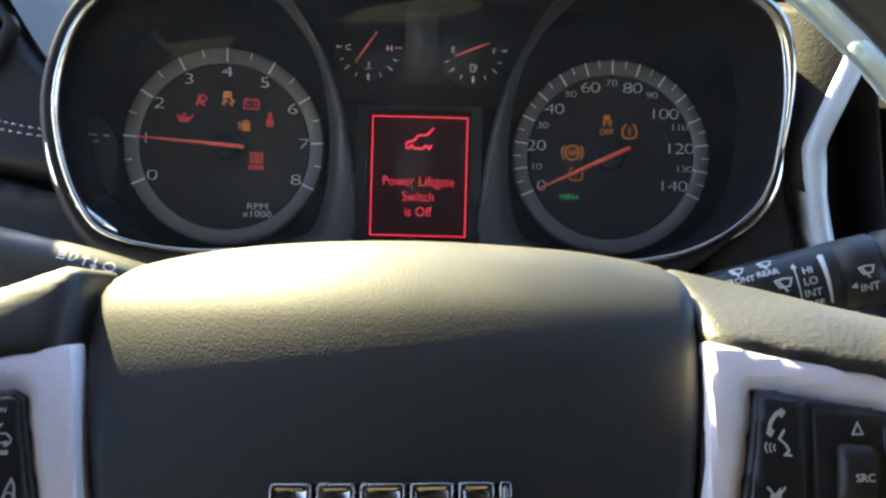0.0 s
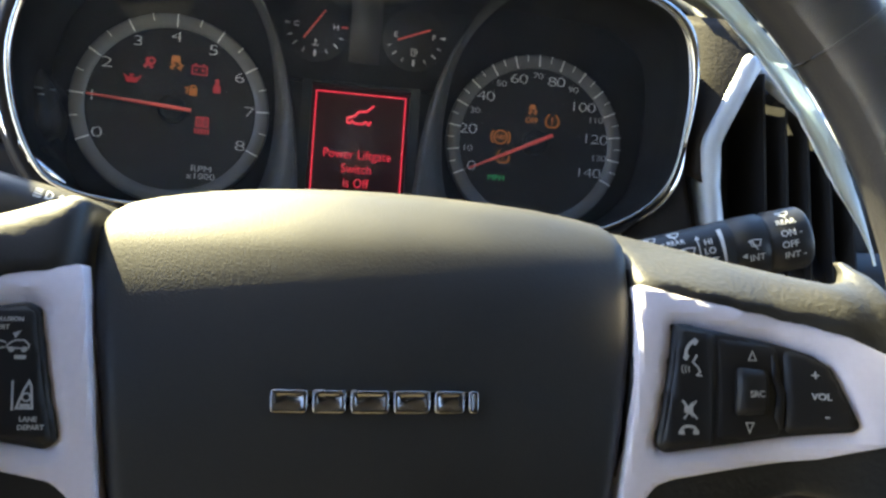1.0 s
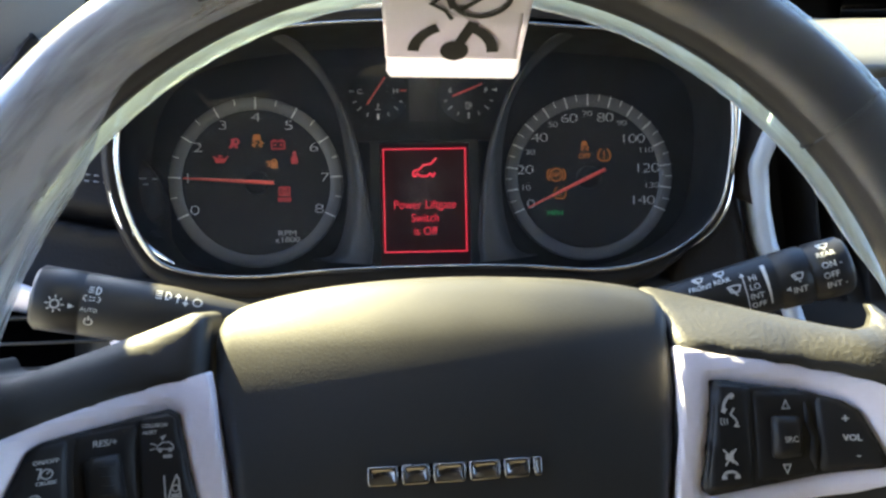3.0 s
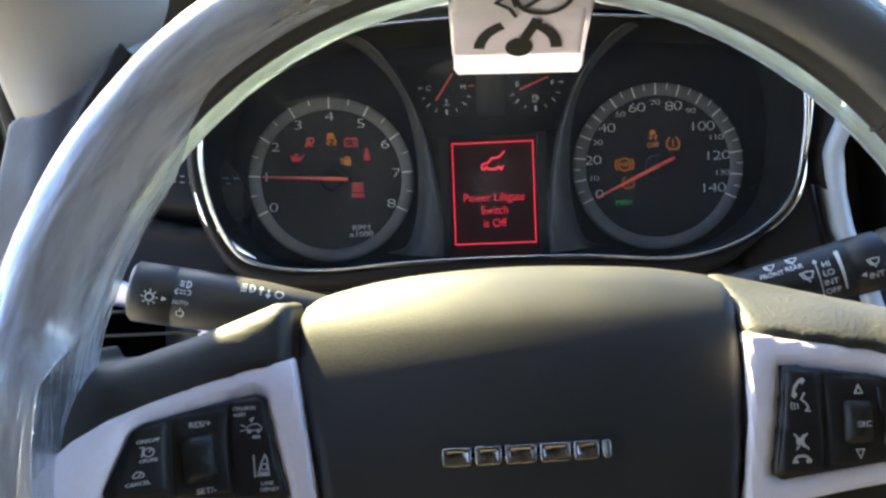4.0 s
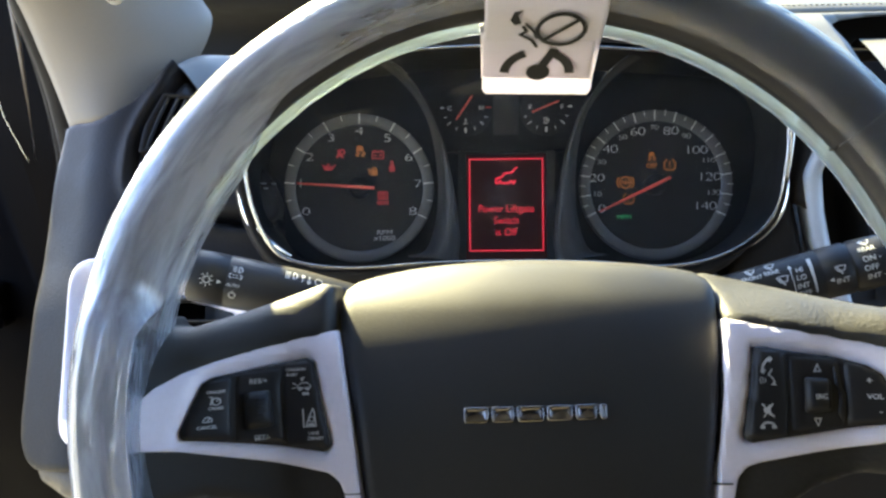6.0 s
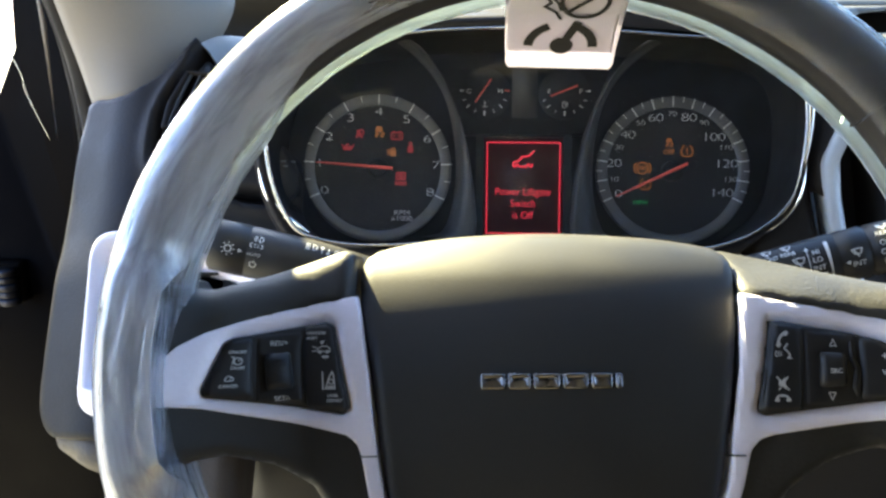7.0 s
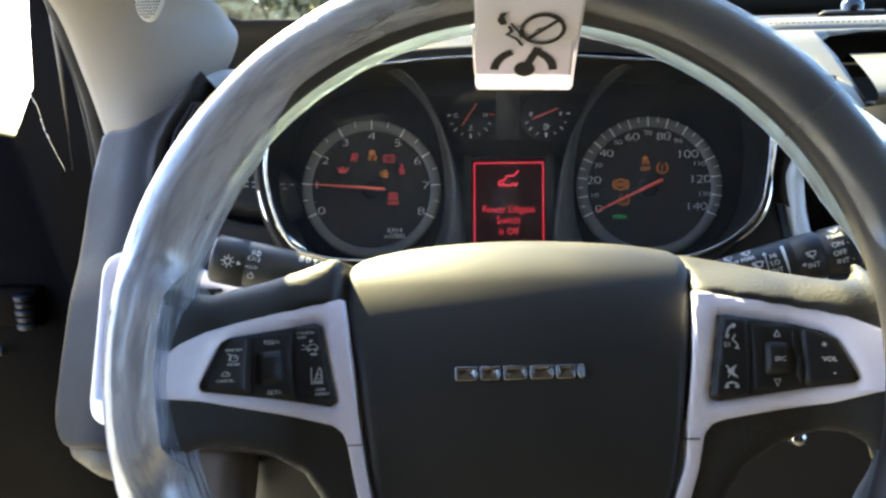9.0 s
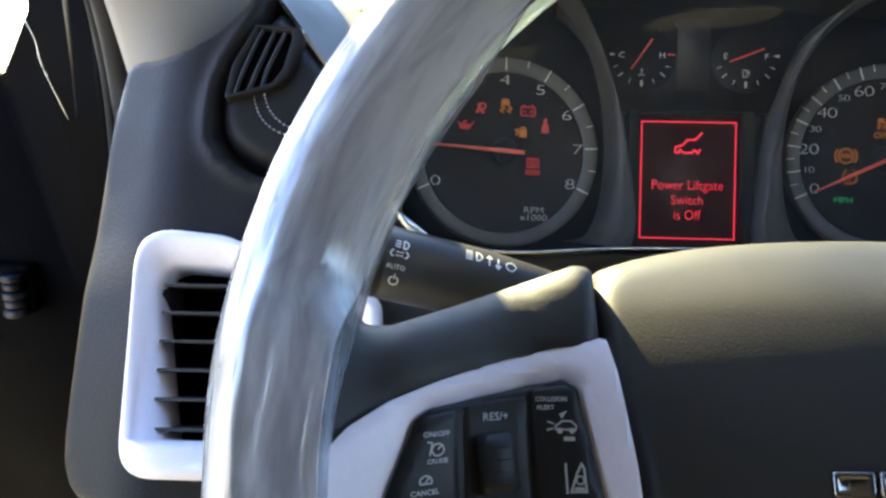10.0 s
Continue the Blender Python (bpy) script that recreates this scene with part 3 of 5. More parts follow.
def make_dash():
    dash = thing("dashboard", pose(0, 0, 0), "charcoal grained soft-touch dashboard with stitched pads", "dashboard")
    # end panel beside the door, with a rolled outer edge
    top = smooth_loop(mm([(-60, 100), (-51, 102), (-32, 99), (-16, 102), (-2, 109.5), (9, 120), (20, 134), (30, 146)]), 4, False)
    out = top + mm([(40, 136), (70, 95), (116, 50), (116, -36), (126, -50), (126, -162), (0, -161)]) + smooth_loop(mm([(-30, -160.5), (-46, -158), (-58, -147), (-64, -125), (-67, -50), (-67, 10), (-66.5, 35), (-65, 62), (-62.5, 84)]), 4, False)
    well = smooth_loop(mm([(45, 150), (24, 119), (12, 95), (6, 71), (5.5, 53), (12, 36), (30, 23), (60, 15), (118, 10), (150, 60), (118, 145)]), 5)
    duct = mm([(-9.5, -30), (26, -31.5), (72, -40.5), (101, -50.5), (107, -130), (-6, -129.5)])

    def face(x, y):
        z = 0.004 * math.sin((y + 0.2) * 5) - (0.52 + 0.09 * smoothstep((y + 0.05) / 0.045) * (1 - 0.6 * smoothstep((y - 0.015) / 0.045))) * (0.5 * min(0.030, max(0.0, -0.003 - x)) ** 2 / 0.030 + max(0.0, -0.033 - x))
        d = edge_distance([(x, y)], well)[0]
        if inside(x, y, well):
            z -= 0.016 * smoothstep(d / 0.006)
        else:
            z += 0.0045 * (1 - smoothstep(d / 0.012))
        if inside(x, y, duct):
            z -= 0.030 * smoothstep(edge_distance([(x, y)], duct)[0] / 0.004)
        return z

    bm = slab(out, 0.10, 0.0016, face, 0.0036)
    bm.transform(PANEL)
    part("end_panel", bm, DASH, dash)
    low = rounded(mm([(-56, -150), (90, -150), (90, -210), (60, -199), (25, -191), (-14, -180), (-46, -166)]), 0.01)
    bm = slab(low, 0.05, 0.006, lambda x, y: -0.007 - 0.52 * max(0.0, -0.018 - x), 0.008)
    bm.transform(PANEL)
    part("lower_edge", bm, BROWN_PLASTIC, dash, "brown-grey lower edge")
    # the stitched pad in its well
    pad_out = smooth_loop(mm([(36, 127), (27, 112), (13, 90), (9.5, 66), (12, 51), (19, 40), (35, 30), (62, 22), (112, 18), (112, 50), (68, 94), (43, 127)]), 5)
    bm = slab(pad_out, 0.02, 0.0025, lambda x, y: 0.0045 - 0.006 * (1 - smoothstep(edge_distance([(x, y)], pad_out)[0] / 0.008)), 0.004)
    bm.transform(PANEL)
    pad = part("stitched_pad", bm, DASH, dash)
    for off in (0.0, 0.0062):
        line = smooth_loop(mm([(29, 76), (31, 66), (36, 56), (46, 48), (62, 44), (84, 41), (114, 39)]), 8, False)
        bm = bmesh.new()
        for a, b in zip(line[::2], line[1::2]):
            a, b = (a[0] + off * 0.9, a[1] + off * 0.55), (b[0] + off * 0.9, b[1] + off * 0.55)
            tube([(*a, 0.0048), (*b, 0.0048)], 0.00045, 5, bm=bm)
        bm.transform(PANEL)
        part("seam", bm, THREAD, pad, "pale double stitching")["kind"] = "stuff"
    # shoulder that runs back from the pad to the top
    front = smooth_loop([PANEL @ Vector((x, y, 0.0005)) for x, y in mm([(32, 143), (41, 135), (70, 95), (86, 78)])], 4, False)
    rows = []
    for i in range(7):
        u = i / 6
        row = []
        for k, p in enumerate(front):
            w = k / (len(front) - 1)
            q = Vector(p).lerp(Vector((-0.272 + 0.057 * w, 0.64, 1.226)), u)
            q.z += 0.006 * math.sin(math.pi * u) * (1 - 0.5 * u)
            row.append(q)
        rows.append(row)
    part("pad_shoulder", loft(rows), DOOR_GREY, dash)
    # face to the right of the instruments, and below them
    def side(x, y):
        d = max(0.0, y + 0.006)
        return 0.046 - 0.4 * (min(x, 0.22) - 0.16) ** 2 - 30.0 * min(d, 0.03) ** 2 - 1.8 * max(0.0, d - 0.03)

    bm = slab(rounded(mm([(150, 68), (183, 50), (190, 20), (188, -14), (178, -48), (150, -74), (150, -120), (205, -118), (200, -72), (187, -8), (200, 30), (206, 60), (200, 84), (150, 84)]), 0.004),
              0.05, 0.004, side, 0.005)
    bm.transform(CLUSTER)
    part("side_face", bm, DASH, dash)
    # valley between the instrument cowl and the strip of the centre vent
    rows = []
    for k in range(16):
        u = k / 15
        y = -0.030 + 0.094 * u
        edge = -0.0155 - 0.0015 * smoothstep((y + 0.03) / 0.02) + 0.44 * max(0.0, y + 0.004)
        right = BRACKET @ Vector((edge + 0.004, y, 0.008))
        left = Vector((0.1770, right.y + 0.012 + 0.034 * u, right.z + 0.004))
        rows.append([left.lerp(right, v / 8) + Vector((-0.3, -1, 0.4)) * 0.003 * math.sin(math.pi * v / 8) for v in range(9)])
    part("pad_valley", thicken(loft(rows), 0.003), DASH, dash)
    bm = slab(rounded(mm([(-215, -76), (-150, -80), (0, -78), (150, -80), (420, -70), (420, -330), (-220, -330)]), 0.01), 0.03, 0.01,
              lambda x, y: 0.045 - 0.25 * smoothstep((-0.12 - y) / 0.2) * 0.2, 0.03)
    bm.transform(CLUSTER)
    part("knee_panel", bm, BLACK, dash)
    # cowl over the instruments: rolls back from the bezel and runs into the top
    loop = smooth_loop(BEZEL, 5)
    rows = []
    for d, z in ((0.002, BEZEL_Z - 0.002), (0.006, BEZEL_Z + 0.001), (0.012, BEZEL_Z - 0.006), (0.018, 0.02), (0.022, -0.04), (0.024, -0.16)):
        g = [Vector(a).lerp(Vector(b), 0.75 * smoothstep((a[0] - 0.13) / 0.04)) for a, b in zip(grow(loop, d), grow(loop, min(d, 0.003)))]
        # raised lip on the right, added to keep the sun off the wiper stalk
        brow = 0.029 * smoothstep((d - 0.001) / 0.005)
        rows.append([(x, y + (brow * smoothstep((x - 0.01) / 0.055) * (1 - smoothstep((x - 0.125) / 0.045)) if y > 0 else 0.0), z) for x, y in g])
    bm = loft(rows, closed=True)
    bm.transform(CLUSTER)
    part("instrument_cowl", bm, DASH, dash)
    # top towards the windscreen
    rows = []
    for i in range(16):
        u = i / 15
        row = []
        for k in range(41):
            x = -0.235 + 1.49 * k / 40
            y = 0.53 + 0.63 * u + (0.07 * (1 - smoothstep((x + 0.235) / 0.06)) + 0.185 * smoothstep((x - 0.15) / 0.06)) * (1 - u)
            z0 = 1.222 + 0.044 * smoothstep((x - 0.16) / 0.08)
            z = z0 + (1.284 - z0) * smoothstep(u * 1.9) - 0.03 * smoothstep((u - 0.75) / 0.25)
            z -= 0.055 * (1 - smoothstep((x + 0.41) / 0.14)) * (1 - smoothstep((u - 0.2) / 0.4))
            row.append((x, y, z))
        rows.append(row)
    rows.insert(0, [(x, y - 0.002, z - 0.012) for x, y, z in rows[0]])
    part("top_pad", loft(rows), DASH, dash)
    line = bmesh.new()
    for k in range(110):
        x = 0.20 + 0.0054 * k
        tube([(x, 0.6735, 1.2627), (x + 0.0030, 0.6735, 1.2627)], 0.0004, 5, bm=line)
    part("seam", line, POD_GREY, dash, "dark stitching along the top")["kind"] = "stuff"
    # centre stack: padded brow, surround, hooded recess and the face below it
    rows = []
    for y, z in ((0.716, 1.252), (0.712, 1.264), (0.704, 1.2685), (0.690, 1.2675), (0.680, 1.2650), (0.671, 1.2610), (0.665, 1.2575), (0.664, 1.2545), (0.668, 1.2525)):
        rows.append([(0.175 + 0.70 * k / 24, y, z - 0.012 * (1 - smoothstep(k / 3.0)) + 0.0015 * k / 24) for k in range(25)])
    part("stack_brow", loft(rows), STACK, dash, "stitched padded brow")
    frame_out = rounded(mm([(186, 1251), (249, 1255), (882, 1256.5), (875, 1254), (372, 1253), (327, 1251.5), (295, 1248), (285, 1244.1), (286, 1239.2), (288, 1228.9), (286, 1207.9),
                            (285, 1193.3), (276, 1193.3), (277, 1206.2), (265, 1213.4), (251, 1232.9), (238, 1243.5)]),
                        [0, 0, 0, 0, 0, 0.004, 0.005, 0.003, 0.004, 0.004, 0.003, 0.001, 0.001, 0.004, 0.004, 0.004, 0.003])
    bm = slab(frame_out, 0.02, 0.0015, lambda x, y: -2.0 * (y - 1.22), 0.012)
    bm.transform(pose(0, 0.582, 0, 90))
    part("stack_surround", bm, STACK, dash)
    part("recess_back", box(0.262, 0.88, 0.780, 0.79, 1.205, 1.262, 0.002), DASH, dash, "dark hooded recess")
    part("recess_roof", box(0.262, 0.88, 0.672, 0.785, 1.2525, 1.2560), DASH, dash)
    part("recess_floor", box(0.27, 0.88, 0.630, 0.785, 1.2180, 1.2225), DASH, dash)
    screen = part("recess_screen", box(0.425, 0.66, 0.768, 0.776, 1.226, 1.2535, 0.001), GLOSS_BLACK, dash, "dark display screen")
    part("display_bar", box(0.490, 0.532, 0.7655, 0.7678, 1.2485, 1.2515), RED_GLOW, screen, "thin red lit display bar")
    rows = []
    for y, z in ((0.665, 1.224), (0.648, 1.2305), (0.628, 1.2312), (0.600, 1.2262), (0.568, 1.2165), (0.538, 1.2065), (0.524, 1.2000), (0.520, 1.1950), (0.53, 1.189)):
        rows.append([(0.291 + 0.15 * (y - 0.52) + 0.5 * k / 12 + (0.006 * smoothstep((y - 0.620) / 0.02) if k == 0 else 0), y - 0.01 * math.sin(math.pi * k / 12), z) for k in range(13)])
    part("stack_face", loft(rows), STACK, dash)
    part("stack_panel", slab(rounded(mm([(292, 1191), (800, 1192), (800, 900), (292, 900)]), 0.004), 0.02, 0.003, lambda x, y: 0.0, 0.05), BLACK, dash).matrix_local = pose(0, 0.528, 0, 90)
    rows = []
    for u in range(6):
        v = u / 5
        rows.append([(x - 0.03 * v, y - 0.10 * v + 0.02 * v * v, z + 0.004 * math.sin(math.pi * v) - 0.004 * v) for x, y, z in
                     smooth_loop([(0.205, 0.545, 1.243), (0.236, 0.550, 1.232), (0.262, 0.556, 1.212), (0.285, 0.568, 1.202), (0.302, 0.578, 1.186)], 4, False)])
    part("stack_shoulder", thicken(loft(rows), 0.006), STACK, dash)
    knob = thing("light_sensor", pose(0.372, 0.78, 1.2735), "small black domed light sensor on a base plate", "sensor")
    part("base_plate", slab(rounded(mm([(-40, -14), (40, -14), (30, 16), (-30, 16)]), 0.006), 0.006, 0.003, lambda x, y: 0.006, 0.01), DASH, knob)
    part("dome", lathe([(0.0, 0.022), (0.007, 0.020), (0.0115, 0.013), (0.012, 0.005)], 20), GLOSS_BLACK, knob)


make_dash()


def make_end_vent():
    """Upright vent in a silver frame on the end panel."""
    v = thing("side_air_vent", PANEL, "upright black air vent in a satin silver frame", "air vent")
    outer = rounded(mm([(-23, -13), (26, -17.5), (76, -37), (112.5, -50), (118, -145), (-16, -146)]), [0.024, 0.03, 0.03, 0.009, 0.02, 0.02], 8)
    inner = rounded(mm([(-10, -34), (26, -36), (70, -45.5), (97.5, -55), (103, -126), (-6, -126)]), [0.014, 0.02, 0.02, 0.008, 0.012, 0.014], 8)
    rows = []
    for u, z in ((0.0, -0.008), (0.0, 0.010), (0.06, 0.0135), (0.16, 0.015), (0.3, 0.0145), (0.85, 0.006), (0.95, 0.003), (1.0, -0.004), (1.0, -0.012)):
        rows.append([(a[0] + (b[0] - a[0]) * u, a[1] + (b[1] - a[1]) * u, z + 0.003) for a, b in zip(outer, inner)])
    part("vent_frame", loft(rows, closed=True), SILVER, v)
    # near-black sheet paints the shade deep in the duct
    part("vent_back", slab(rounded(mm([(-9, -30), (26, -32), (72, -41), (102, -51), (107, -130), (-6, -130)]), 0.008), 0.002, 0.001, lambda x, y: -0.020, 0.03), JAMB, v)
    for i in range(6):
        y = -0.0445 - 0.0152 * i
        bm = box(-0.0060, 0.070 if i == 0 else 0.1005, -0.0008, 0.0008, -0.0185, 0.0052, 0.0005)
        bm.transform(pose(0.0008 * i, y, 0.0058, 8, 0, 0.5))
        part("vent_slat", bm, POD_GREY, v)


def make_round_vent():
    """Vent with curved upright slats at the top of the stitched pad."""
    v = thing("upper_air_vent", PANEL, "black air vent with curved slats in the dashboard pad", "air vent")
    outer = rounded(mm([(28, 114.5), (55, 113), (57.5, 107), (50.5, 80.5), (43, 74), (14, 66), (16, 87)]), [0.002, 0.003, 0.003, 0.006, 0.003, 0.002, 0.02], 5)
    inner = rounded(mm([(30.5, 112.5), (49, 110.5), (50, 106.5), (46, 86), (40.5, 77), (18, 69.5), (20.5, 87)]), [0.001, 0.001, 0.001, 0.005, 0.003, 0.001, 0.02], 5)
    rows = []
    for u, z in ((0, 0.003), (0, 0.0092), (0.12, 0.0104), (0.7, 0.0100), (0.92, 0.0092), (1.0, 0.0080), (1.0, 0.003)):
        rows.append([(a[0] + (b[0] - a[0]) * u, a[1] + (b[1] - a[1]) * u, z) for a, b in zip(outer, inner)])
    part("vent_frame", loft(rows, closed=True), DASH, v)
    # near-black sheet close behind the slats, painted shade of a deeper duct
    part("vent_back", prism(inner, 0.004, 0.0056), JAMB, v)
    for curve in ([(32, 112), (28, 102), (22, 82), (19.5, 70)], [(39, 111), (33.5, 94), (29.5, 81), (27, 72)], [(45.5, 110), (41, 98), (37, 86), (35, 75)]):
        pts = smooth_loop(mm(curve), 4, False)
        rows = [[(x - 0.0006, y, 0.0056), (x - 0.0005, y, 0.0092), (x, y, 0.0097), (x + 0.0005, y, 0.0092), (x + 0.0006, y, 0.0056)] for x, y in pts]
        part("vent_slat", loft(rows), RING, v)


def make_right_vent():
    v = thing("centre_air_vent", BRACKET, "tall black air vent edged by an angular silver strip", "air vent")
    strip = rounded(mm([(5, 50), (-2, 32), (-17, -5), (-14.3, -29), (-9, -52), (4.5, -85), (17, -122), (28, -122), (15, -85), (1.8, -52), (-3.2, -30), (-5, -4), (9, 30), (15, 44)]),
                    [0.003, 0.01, 0.02, 0.02, 0.02, 0.02, 0.003, 0.003, 0.02, 0.02, 0.02, 0.015, 0.01, 0.003], 6)
    part("silver_strip", slab(strip, 0.02, 0.0035, lambda x, y: 0.014, 0.006), SHADED_SILVER, v)
    arm = rounded(mm([(9, 57), (24, 58), (36, 48), (58, 12), (66, -14), (54, -18), (44, 4), (26, 36), (15, 46)]), 0.004, 4)
    part("silver_arm", slab(arm, 0.02, 0.003, lambda x, y: 0.014 - 1.2 * (y - 0.030), 0.006), SHADED_SILVER, v)
    hole = mm([(12, 46), (-6, -3), (8, -90), (120, -90), (110, 60)])
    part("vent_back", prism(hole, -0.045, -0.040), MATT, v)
    part("vent_wall", prism(mm([(-8, -5), (8, -92), (10, -92), (-5, -5), (12, 46), (9, 46)]), -0.045, 0.006), BLACK, v)
    for i in range(5):
        x = 0.008 + 0.014 * i
        bm = bmesh.new()
        top, bot = Vector((x + 0.004, 0.040 - 0.008 * i, 0)), Vector((x + 0.020, -0.088, 0))
        loft([[(top.x, top.y, -0.035), (top.x + 0.006, top.y, 0.004), (top.x + 0.0072, top.y, 0.004), (top.x + 0.0012, top.y, -0.035)],
              [(bot.x, bot.y, -0.035), (bot.x + 0.006, bot.y, 0.004), (bot.x + 0.0072, bot.y, 0.004), (bot.x + 0.0012, bot.y, -0.035)]], closed=True, bm=bm)
        part("vent_slat", bm, BLACK, v, smooth=False)


make_end_vent()
make_round_vent()
make_right_vent()


# ---------- instrument cluster ----------
def icon(kind, s):
    """A small warning pictogram of about the size s."""
    bm = bmesh.new()
    z0, z1 = 0.0, 0.0001
    w = s * 0.1
    S = lambda pts: [(x * s, y * s) for x, y in pts]
    if kind == "oil":
        stroke(bm, S([(-0.5, 0.18), (-0.35, 0.05), (-0.3, -0.22), (0.2, -0.22), (0.5, 0.2)]), w, z0, z1)
        prism(S([(-0.34, 0.05), (-0.28, -0.22), (0.2, -0.22), (0.32, 0.02), (0.0, 0.06)]), z0, z1, bm)
        stroke(bm, S([(-0.1, 0.05), (-0.1, 0.2), (0.1, 0.2)]), w, z0, z1)
    elif kind == "skid":
        prism(S([(-0.22, 0.45), (0.22, 0.45), (0.28, 0.2), (0.28, 0.02), (-0.28, 0.02), (-0.28, 0.2)]), z0, z1, bm)
        stroke(bm, S([(-0.28, -0.02), (-0.05, -0.18), (-0.3, -0.32), (-0.12, -0.46)]), w * 1.2, z0, z1)
        stroke(bm, S([(0.2, -0.02), (0.42, -0.18), (0.18, -0.32), (0.36, -0.46)]), w * 1.2, z0, z1)
    elif kind == "battery":
        stroke(bm, S([(-0.45, 0.22), (0.45, 0.22), (0.45, -0.32), (-0.45, -0.32)]), w, z0, z1, True)
        bar(bm, -0.25 * s, 0.32 * s, 0.16 * s, 0.12 * s, z0, z1)
        bar(bm, 0.25 * s, 0.32 * s, 0.16 * s, 0.12 * s, z0, z1)
        bar(bm, -0.22 * s, -0.05 * s, 0.2 * s, w, z0, z1)
        bar(bm, 0.22 * s, -0.05 * s, 0.2 * s, w, z0, z1)
        bar(bm, 0.22 * s, -0.05 * s, w, 0.2 * s, z0, z1)
    elif kind == "lock":
        bar(bm, 0.15 * s, -0.12 * s, 0.5 * s, 0.5 * s, z0, z1)
        stroke(bm, [(0.15 * s + x, y) for x, y in arc(0, 0.12 * s, 0.16 * s, 0, 180, 8)], w, z0, z1)
        stroke(bm, S([(-0.42, 0.08), (-0.22, 0.12), (-0.2, -0.1), (-0.32, -0.26)]), w, z0, z1)
    elif kind == "brake":
        stroke(bm, S([(-0.32, 0.5), (0.32, 0.5), (0.32, 0.0), (-0.32, 0.0)]), w, z0, z1, True)
        stroke(bm, arc(0, 0.25 * s, 0.17 * s, 0, 345, 14), w * 0.8, z0, z1, True)
        bar(bm, 0, 0.25 * s, w, 0.22 * s, z0, z1)
        for i in range(5):
            bar(bm, (-0.36 + 0.18 * i) * s, -0.3 * s, 0.13 * s, 0.28 * s, z0, z1)
    elif kind == "airbag":
        stroke(bm, S([(-0.15, 0.35), (-0.1, 0.0), (-0.3, -0.35)]), w * 2, z0, z1)
        stroke(bm, S([(-0.1, 0.0), (0.25, -0.35)]), w * 1.8, z0, z1)
        stroke(bm, arc(0.15 * s, 0.15 * s, 0.2 * s, 0, 345, 12), w * 1.3, z0, z1, True)
    elif kind == "belt":
        prism([(x, y) for x, y in arc(0, 0.34 * s, 0.15 * s, 0, 330, 10)], z0, z1, bm)
        prism(S([(-0.1, 0.2), (0.1, 0.2), (0.26, -0.1), (0.24, -0.5), (-0.24, -0.5), (-0.26, -0.1)]), z0, z1, bm)
    elif kind == "engine":
        stroke(bm, S([(-0.3, 0.2), (0.2, 0.2), (0.3, 0.05), (0.45, 0.05), (0.45, -0.25), (0.3, -0.25), (0.2, -0.32), (-0.2, -0.32), (-0.32, -0.1)]), w, z0, z1, True)
        bar(bm, 0, 0.33 * s, 0.3 * s, w, z0, z1)
        bar(bm, -0.45 * s, 0.02 * s, w, 0.3 * s, z0, z1)
    elif kind == "tyre":
        stroke(bm, S([(-0.25, -0.4), (0.25, -0.4)]), w, z0, z1)
        stroke(bm, S([(-0.22, 0.45), (-0.42, 0.1), (-0.42, -0.2), (-0.25, -0.4)]), w, z0, z1)
        stroke(bm, S([(0.22, 0.45), (0.42, 0.1), (0.42, -0.2), (0.25, -0.4)]), w, z0, z1)
        bar(bm, 0, 0.1 * s, w, 0.3 * s, z0, z1)
        bar(bm, 0, -0.18 * s, w, w, z0, z1)
    elif kind == "brackets":
        stroke(bm, arc(0, 0, 0.36 * s, 0, 345, 22), w * 0.8, z0, z1, True)
        stroke(bm, arc(0, 0, 0.52 * s, 140, 220, 8), w * 0.8, z0, z1)
        stroke(bm, arc(0, 0, 0.52 * s, -40, 40, 8), w * 0.8, z0, z1)
    elif kind == "liftgate":
        stroke(bm, S([(-0.5, -0.2), (-0.48, 0.02), (-0.2, 0.1), (-0.05, 0.3), (0.28, 0.32), (0.55, 0.6)]), w * 0.8, z0, z1)
        stroke(bm, S([(-0.5, -0.2), (-0.38, -0.2), (-0.3, -0.08), (-0.18, -0.2), (0.15, -0.2), (0.25, -0.08), (0.38, -0.22), (0.48, -0.05)]), w * 0.8, z0, z1)
    elif kind == "pump":
        stroke(bm, S([(-0.3, -0.4), (-0.3, 0.4), (0.1, 0.4), (0.1, -0.4)]), w * 1.4, z0, z1, True)
        stroke(bm, S([(0.1, 0.1), (0.3, 0.1), (0.35, -0.3), (0.42, 0.2), (0.25, 0.4)]), w, z0, z1)
    elif kind == "thermo":
        bar(bm, 0, 0.1 * s, w * 1.4, 0.7 * s, z0, z1)
        stroke(bm, S([(-0.4, -0.3), (-0.2, -0.4), (0.0, -0.3), (0.2, -0.4), (0.4, -0.3)]), w, z0, z1)
        bar(bm, 0.14 * s, 0.2 * s, 0.2 * s, w, z0, z1)
    return bm


def put_icon(kind, s, x, y, z, mat, parent, label):
    bm = icon(kind, s)
    bm.transform(pose(x, y, z))
    ob = part("warning_symbol", bm, mat, parent, label, smooth=False)
    ob["kind"] = "stuff"
    return ob


